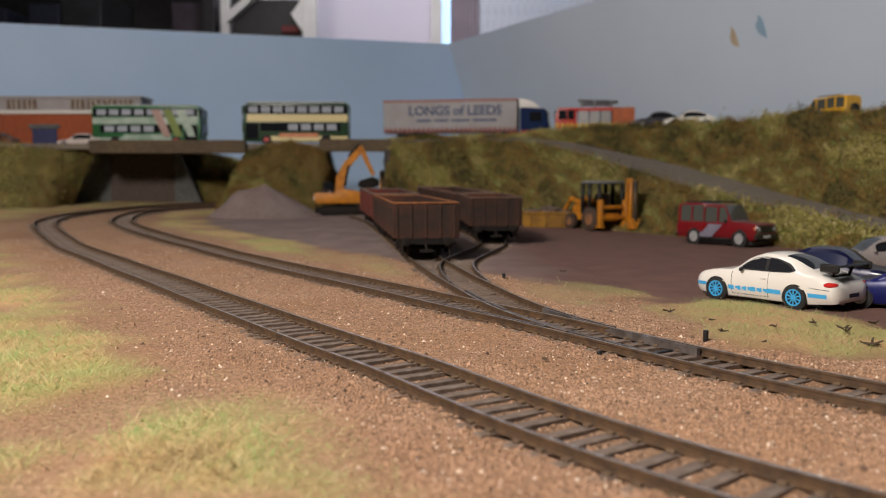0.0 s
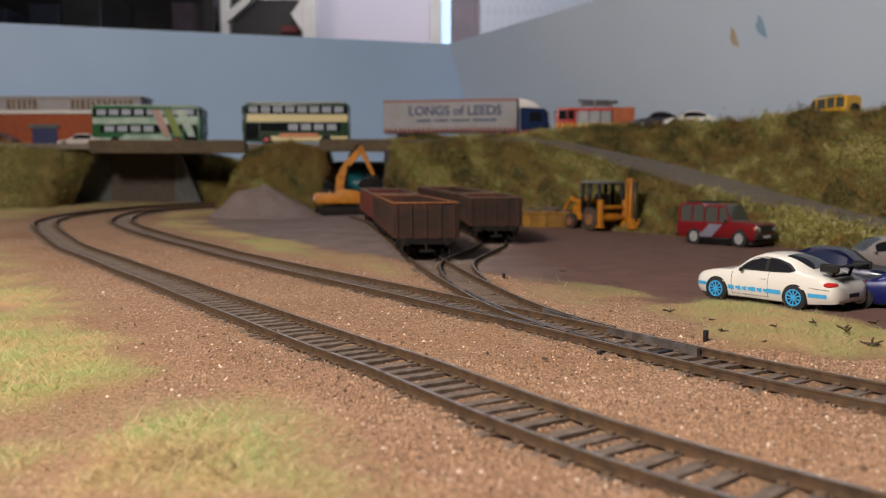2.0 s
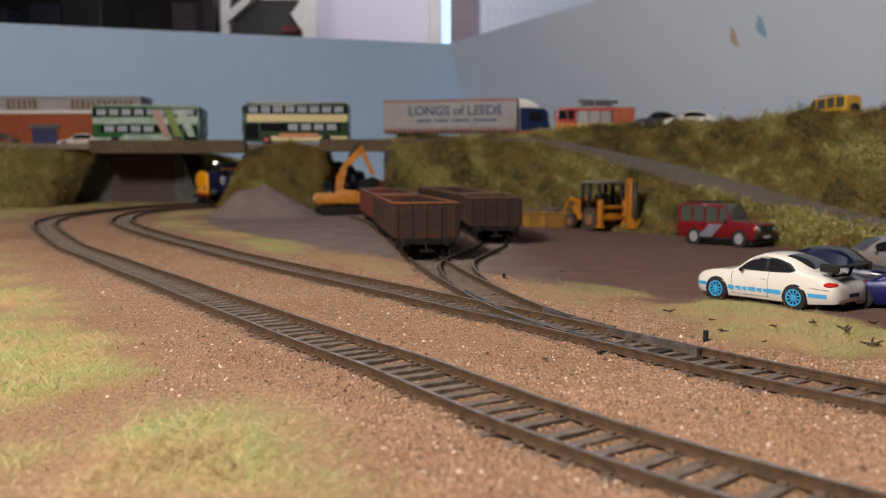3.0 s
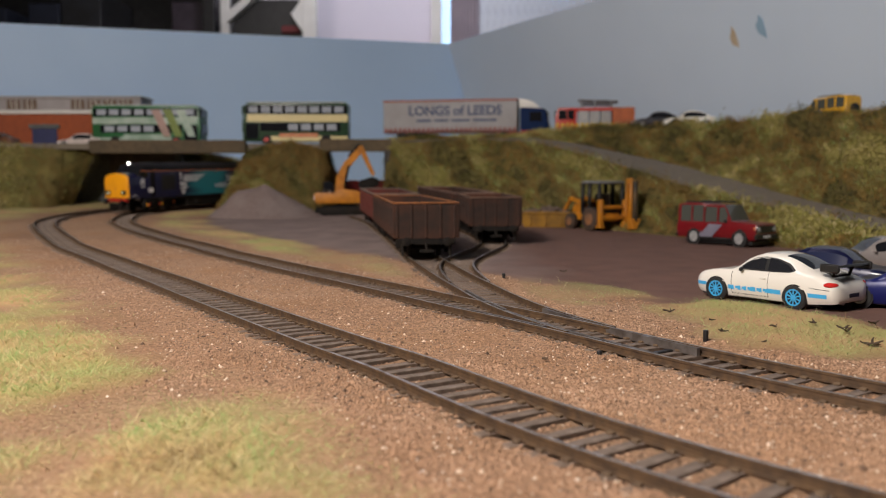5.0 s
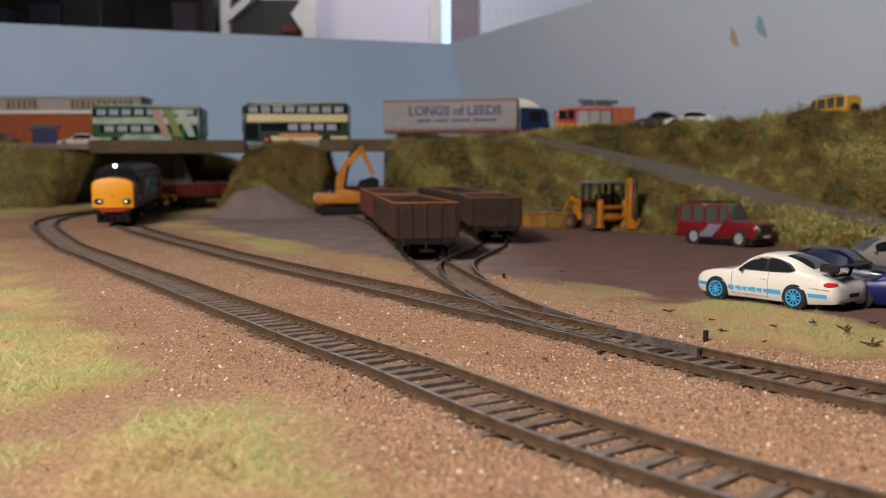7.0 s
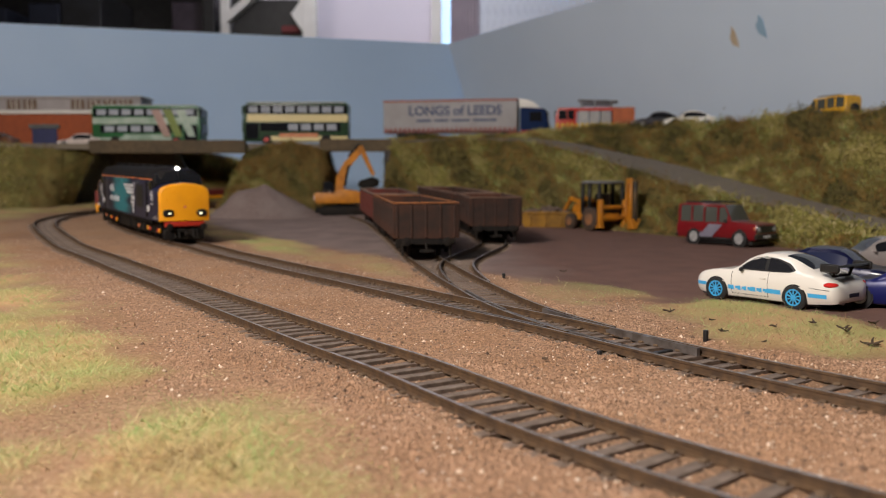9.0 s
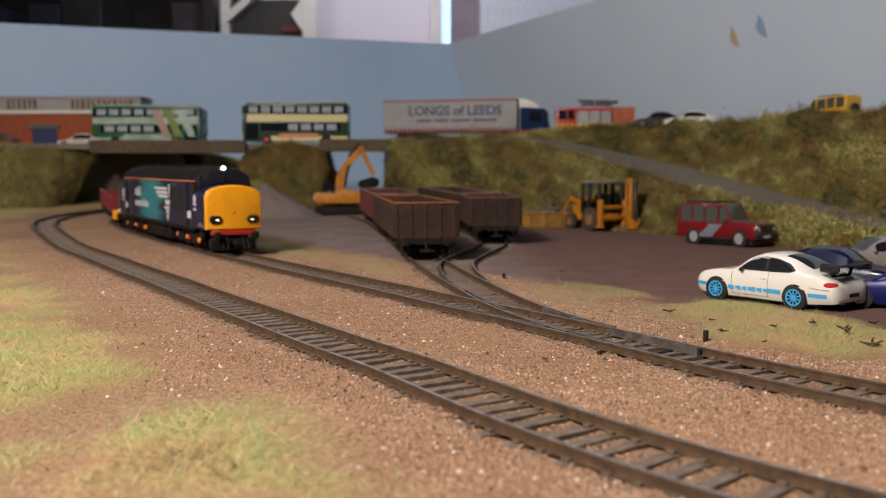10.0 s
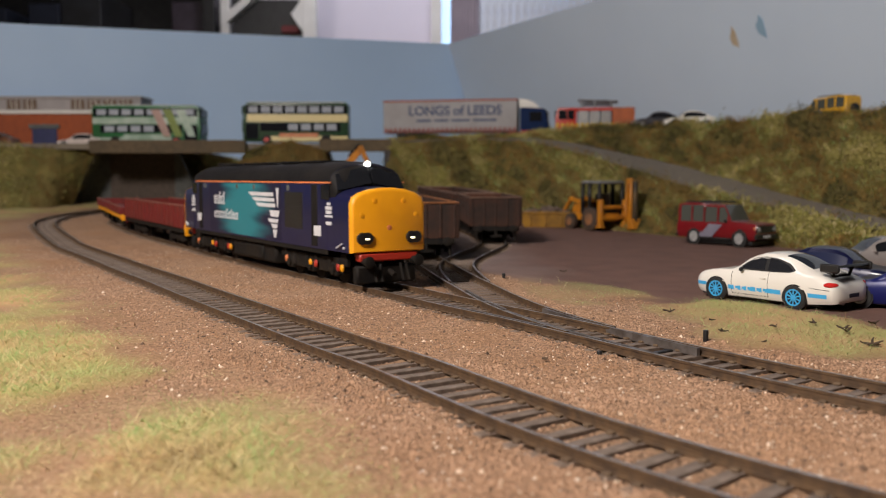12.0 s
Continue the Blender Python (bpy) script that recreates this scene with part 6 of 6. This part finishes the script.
def stones():
    x, y = scatter_plan(250000, 95, 620)
    grass, yard, dm, dn, ds = covers(x, y)
    near = np.minimum(np.minimum(np.abs(dm), np.abs(dn)), ds)
    keep = (RNG.random(len(x)) > grass * 0.8) & (yard < 0.3) & ((near > 15) | (np.abs(near - 8.6) > 1.7))
    keep &= (dn > -48 + 10 * RNG.normal(size=len(x))) | (RNG.random(len(x)) < 0.22)
    x, y, near = x[keep], y[keep], near[keep]
    n = len(x)
    r = np.clip(RNG.lognormal(-1.52, 0.45, n), 0.11, 0.8)
    r = np.where(near < 15, r * 0.8, r)
    z = ground_z(x, y) + bed(near) + r * 0.1
    base = np.array([(1, 0, 0), (-1, 0, 0), (0, 1, 0), (0, -1, 0), (0, 0, 0.9)], float)
    tri = np.array([(0, 2, 4), (2, 1, 4), (1, 3, 4), (3, 0, 4)])
    v = base[None] * (0.65 + 0.7 * RNG.random((n, 5, 1))) * r[:, None, None]
    a = RNG.random(n) * 6.283
    c, s = np.cos(a)[:, None], np.sin(a)[:, None]
    v = np.stack([v[..., 0] * c - v[..., 1] * s, v[..., 0] * s + v[..., 1] * c, v[..., 2]], 2)
    v += np.stack([x, y, z], 1)[:, None]
    f = tri[None] + (np.arange(n) * 5)[:, None, None]
    q = RNG.random(n)
    # many more dark chips between the rails, as painted gap shade
    ix = np.where(q < np.where(near < 10, 0.55, 0.91), 0, np.where((q > 0.91) & (q < 0.945), 1, 2))
    soup("ballast_stones", v.reshape(-1, 3), f.reshape(-1, 3), np.repeat(ix, 4), [STONE, STONE_GLINT, STONE_PIT], "loose tan ballast chips strewn over the trackbed", "ballast")


def fibres(x, y, z, length, width, lean, nrm=None):
    """Bent tapering blades; returns verts and faces."""
    n = len(x)
    a = RNG.random(n) * 6.283
    b = RNG.random(n) * 6.283
    side = np.stack([np.cos(a), np.sin(a), np.zeros(n)], 1) * width[:, None] / 2
    out = np.stack([np.cos(b), np.sin(b), np.zeros(n)], 1) * (lean * length)[:, None]
    up = np.zeros((n, 3))
    up[:, 2] = 1
    if nrm is not None:
        up = up * 0.55 + nrm * 0.45
    p = np.stack([x, y, z], 1)
    mid = p + up * (length * 0.55)[:, None] + out * 0.35
    tip = p + up * (length * 0.95)[:, None] + out
    v = np.stack([p - side, p + side, mid - side * 0.75, mid + side * 0.75, tip], 1)
    k = (np.arange(n) * 5)[:, None, None]
    f = np.array([(0, 1, 3), (0, 3, 2), (2, 3, 4)])[None] + k
    return v.reshape(-1, 3), f.reshape(-1, 3)


def verge_grass():
    x, y = scatter_plan(330000, 95, 950)
    grass, yard, dm, dn, ds = covers(x, y)
    dens = np.where(dn < 0, grass ** 1.3, grass * 0.5)
    keep = (RNG.random(len(x)) < dens) & (np.minimum(np.abs(dm), np.abs(dn)) > 22) & (ds > 18)
    x, y, grass, dn = x[keep], y[keep], grass[keep], dn[keep]
    n = len(x)
    L = 0.6 + 1.4 * RNG.random(n) * (0.4 + grass) + np.where(RNG.random(n) < 0.04, 2.4, 0)
    z = ground_z(x, y) + bed(np.minimum(np.minimum(np.abs(dm[keep]), np.abs(dn)), ds[keep])) + 1.0 * grass - 0.3
    v, f = fibres(x, y, z, L, 0.08 + 0.08 * RNG.random(n), 0.8 + 2.0 * RNG.random(n))
    g = noise_at(x, y, 30, 9.0) + 0.5 * noise_at(x, y, 9, 4.0) + 0.35 * RNG.normal(size=n)
    ix = np.where(RNG.random(n) < 0.16, 1, np.where(g > -0.22, 0, np.where(g > -0.8, 1, 2)))
    roll = RNG.random(n)
    ix = np.where(dn < 0, ix, np.where(roll < 0.58, 0, np.where(roll < 0.86, 2, 1)))
    soup("verge_grass", v, f, np.repeat(ix, 3), [GRASS, STRAW, DRYBROWN], "short pale green and straw grass fibres beside the track", "grass")


DRYBROWN = mat("dead_grass", (0.20, 0.12, 0.05), (0.14, 0.08, 0.035), 60, 0.8, rand=0.4)
OLIVE = mat("olive_foliage", (0.14, 0.13, 0.022), (0.20, 0.165, 0.034), 40, 0.85, rand=0.3)
DEEPGREEN = mat("deep_foliage", (0.035, 0.032, 0.008), (0.06, 0.05, 0.014), 40, 0.9, rand=0.5)
LIGHTGREEN = mat("light_foliage", (0.27, 0.25, 0.06), (0.36, 0.30, 0.10), 40, 0.8, rand=0.4)
OCHRE = mat("ochre_foliage", (0.27, 0.16, 0.04), (0.19, 0.11, 0.028), 40, 0.85, rand=0.5)


def slope_cover(ob, n_clump, n_blade, ochre):
    """Foam clumps and fibres over a bank, thinned where its road runs."""
    me = ob.data
    P = len(me.polygons)
    area, cen, nor, mi = np.empty(P), np.empty(P * 3), np.empty(P * 3), np.empty(P, np.int32)
    me.polygons.foreach_get("area", area)
    me.polygons.foreach_get("center", cen)
    me.polygons.foreach_get("normal", nor)
    me.polygons.foreach_get("material_index", mi)
    cen, nor = cen.reshape(-1, 3) / MM, nor.reshape(-1, 3)
    nor[nor[:, 2] < 0] *= -1
    w = np.where(mi == 0, area, 0)
    w /= w.sum()
    spread = np.sqrt(np.median(area)) / MM
    for kind in (0, 1):
        n = n_clump if kind == 0 else n_blade
        k = RNG.choice(P, n, p=w)
        nn = nor[k]
        jit = RNG.normal(size=(n, 3)) * spread * 0.8
        p = cen[k] + jit - nn * ((jit * nn).sum(1) * 0.85)[:, None]
        big = noise_at(p[:, 0] + p[:, 2], p[:, 1] - p[:, 2], 52, 6.0) * 1.9 + 1.2 * noise_at(p[:, 0] + p[:, 2], p[:, 1] * 0.7, 19, 8.0)
        tone = big * 1.05 + 0.2 * RNG.normal(size=n) - ochre
        ix = np.where(tone > 0.38, 2, np.where(tone > -0.02, 0, np.where(tone > -0.55 - ochre, 3, 1)))
        if kind == 0:
            t = 6
            size = (0.6 + 0.9 * RNG.random(n)) * (1 + 0.6 * np.clip(big, 0, 1))
            c = p[:, None] + RNG.normal(size=(n, t, 3)) * size[:, None, None] * 0.75 + nn[:, None] * (size * 0.5)[:, None, None]
            e1 = RNG.normal(size=(n, t, 3)) * size[:, None, None] * 0.42
            e2 = RNG.normal(size=(n, t, 3)) * size[:, None, None] * 0.42
            v = np.stack([c - e1, c + e1, c + e2], 2).reshape(-1, 3)
            f = np.arange(n * t * 3).reshape(-1, 3)
            soup("bank_foliage", v, f, np.repeat(ix, t), [OLIVE, DEEPGREEN, LIGHTGREEN, OCHRE], "crumbly olive and ochre scatter foliage covering the bank", "foliage")
        else:
            L = 2.5 + 4.0 * RNG.random(n)
            v, f = fibres(p[:, 0], p[:, 1], p[:, 2] - 0.5, L, 0.3 + 0.3 * RNG.random(n), 0.3 + 0.6 * RNG.random(n), nn)
            soup("bank_grass", v, f, np.repeat(ix, 3), [GRASS, OLIVE, STRAW, OCHRE], "tufted dry grass fibres standing on the bank", "grass")


stones()
verge_grass()
for ob_, nc, nb, oc in zip(SLOPES, (66000, 11000, 13000, 4000), (34000, 7000, 8000, 2000), (0.08, 0.60, 0.24, 0.2)):
    slope_cover(ob_, nc, nb, oc)


# ---- turnout details, pegs and twigs ----
def stretch(name, line, a, b, off, parent, m, prof=None):
    return part(name, sweep(line[a:b], off, prof or [(-0.5, 1.9), (0.5, 1.9), (0.55, 4.15), (-0.55, 4.15)]), m, parent, smooth=False)


TURNOUT = empty("turnout", "hand laid railway turnout with bright blades and check rails", "railway points", kind="structure")
BLADE = mat("worn_rail", (0.17, 0.15, 0.14), (0.085, 0.068, 0.058), 240, 0.42, 0.4, 0.2)
MAIN_FROG = min(range(len(LINE_MAIN)), key=lambda k: (LINE_MAIN[k] - Vector((22, 278, 0))).xy.length)
stretch("check_rail", LINE_MAIN, MAIN_FROG - 16, MAIN_FROG + 14, 6.6, TURNOUT, BLADE)
stretch("switch_blade", LINE_A, 0, 40, 6.9, TURNOUT, BLADE)
stretch("switch_blade", LINE_A, 0, 40, -7.4, TURNOUT, BLADE)
stretch("check_rail", LINE_A, 40, 66, -6.4, TURNOUT, BLADE)
bm = B()
box(bm, -7, 7, -0.9, 0.9, 1.9, 2.5, 0.2)
ob_ = part("tie_bar", bm, BLACK, TURNOUT)
ob_.matrix_basis = pose(0.056, 0.222, 0.0, 0, 0, 36)


def peg(x, y, h, label):
    bm = B()
    cyl(bm, (0, 0, 0), (0, 0, h), 0.75, 10, bevel=0.15)
    cyl(bm, (0, 0, 0), (0, 0, 0.6), 1.2, 10)
    return put(tagged(link_mesh("marker_peg", bm, BLACK, None, "", True), label, "peg"), x, y, 1.0)


peg(75, 239, 4.4, "small black peg standing beside the turnout")
peg(41.5, 221.5, 1.9, "small black peg standing in the ballast")
peg(28.2, 392, 3.6, "small black peg at the siding edge")


def twig(x, y, turn, size, seed):
    rng = random.Random(seed)
    bm = B()
    for k in range(5):
        a = rng.uniform(0, 6.28)
        p = Vector((0, 0, 0.5))
        for j in range(3):
            q = p + Vector((math.cos(a), math.sin(a), rng.uniform(-0.1, 0.5))) * size * rng.uniform(0.5, 1.0)
            cyl(bm, p, q, 0.34 * size * (1 - j * 0.25), 5, 0.26 * size * (1 - j * 0.25))
            p, a = q, a + rng.uniform(-0.9, 0.9)
    return put(tagged(link_mesh("twig_debris", bm, TWIG, None, "", True), "small dark scrap of root lying in the grass", "twig", "scattered twigs"), x, y, 1.8, turn)


TWIG = mat("dark_root", (0.05, 0.032, 0.022), (0.09, 0.06, 0.035), 300, 0.9)
for x_, y_, z_, s_ in ((119.5, 270, 20, 1.1), (123, 255, 80, 1.6), (119.3, 233.5, 10, 1.5), (78.8, 292, 130, 1.0), (85.4, 255, 60, 0.9), (91, 237.5, 20, 0.8), (138, 268, 50, 1.2),
                       (60, 420, 30, 1.0), (88, 275, 200, 0.7), (104, 262, 150, 0.9), (25.6, 215, 10, 0.8), (20, 335, 0, 0.6), (-70, 245, 40, 0.5), (-40, 190, 300, 0.5)):
    twig(x_, y_, z_, s_, int(x_ + y_))

# ---- what moves ----
D_MAIN = [0.0]
for pa, pb in zip(LINE_MAIN, LINE_MAIN[1:]):
    D_MAIN.append(D_MAIN[-1] + (pb - pa).length)


def on_line(s):
    s = min(max(s, 1.0), D_MAIN[-1] - 1)
    return Vector([float(np.interp(s, D_MAIN, [p[k] for p in LINE_MAIN])) for k in range(3)])


def ride(s, front, rear):
    """The pose of a vehicle whose nose is at s along the line, from its two bogie centres."""
    a, b = on_line(s - front), on_line(s - rear)
    d = (a - b).normalized()
    o = a + d * front
    return pose(o.x * MM, o.y * MM, o.z * MM, 0, -math.degrees(math.asin(d.z)), math.degrees(math.atan2(d.y, d.x)))


def heading(s):
    d = on_line(s + 4) - on_line(s - 4)
    return math.degrees(math.atan2(d.y, d.x))


def swing(s, front, rear, at):
    """A bogie's turn under its body."""
    a, b = on_line(s - front), on_line(s - rear)
    body = math.degrees(math.atan2(a.y - b.y, a.x - b.x))
    return (heading(s - at) - body + 180) % 360 - 180


def nose_at(t):
    """Distance of the nose along the line: the train slows into the bend and pulls away."""
    u = (t - 6) / 6
    ease = 14 * max(0.0, 1 - t / 0.8) ** 2
    return RUN[0] * u ** 4 + RUN[1] * u ** 3 + RUN[2] * u ** 2 + RUN[3] * u + RUN[4] + ease


RUN = (-78.32, 49.26, 113.06, 457.82, 1014.75)


def motions():
    times = [k * 0.25 for k in range(49)]
    walk(LOCO, [(t, ride(nose_at(t), 45, 177)) for t in times])
    for bg, at in ((BOGIE_F, 45), (BOGIE_R, 177)):
        walk(bg, [(t, pose(-at * MM, 0, 0, 0, 0, swing(nose_at(t), 45, 177, at))) for t in times])
    walk(WAGON_1, [(t, ride(nose_at(t) - 236, 28, 122)) for t in times])
    walk(WAGON_2, [(t, ride(nose_at(t) - 398, 28, 122)) for t in times])


motions()
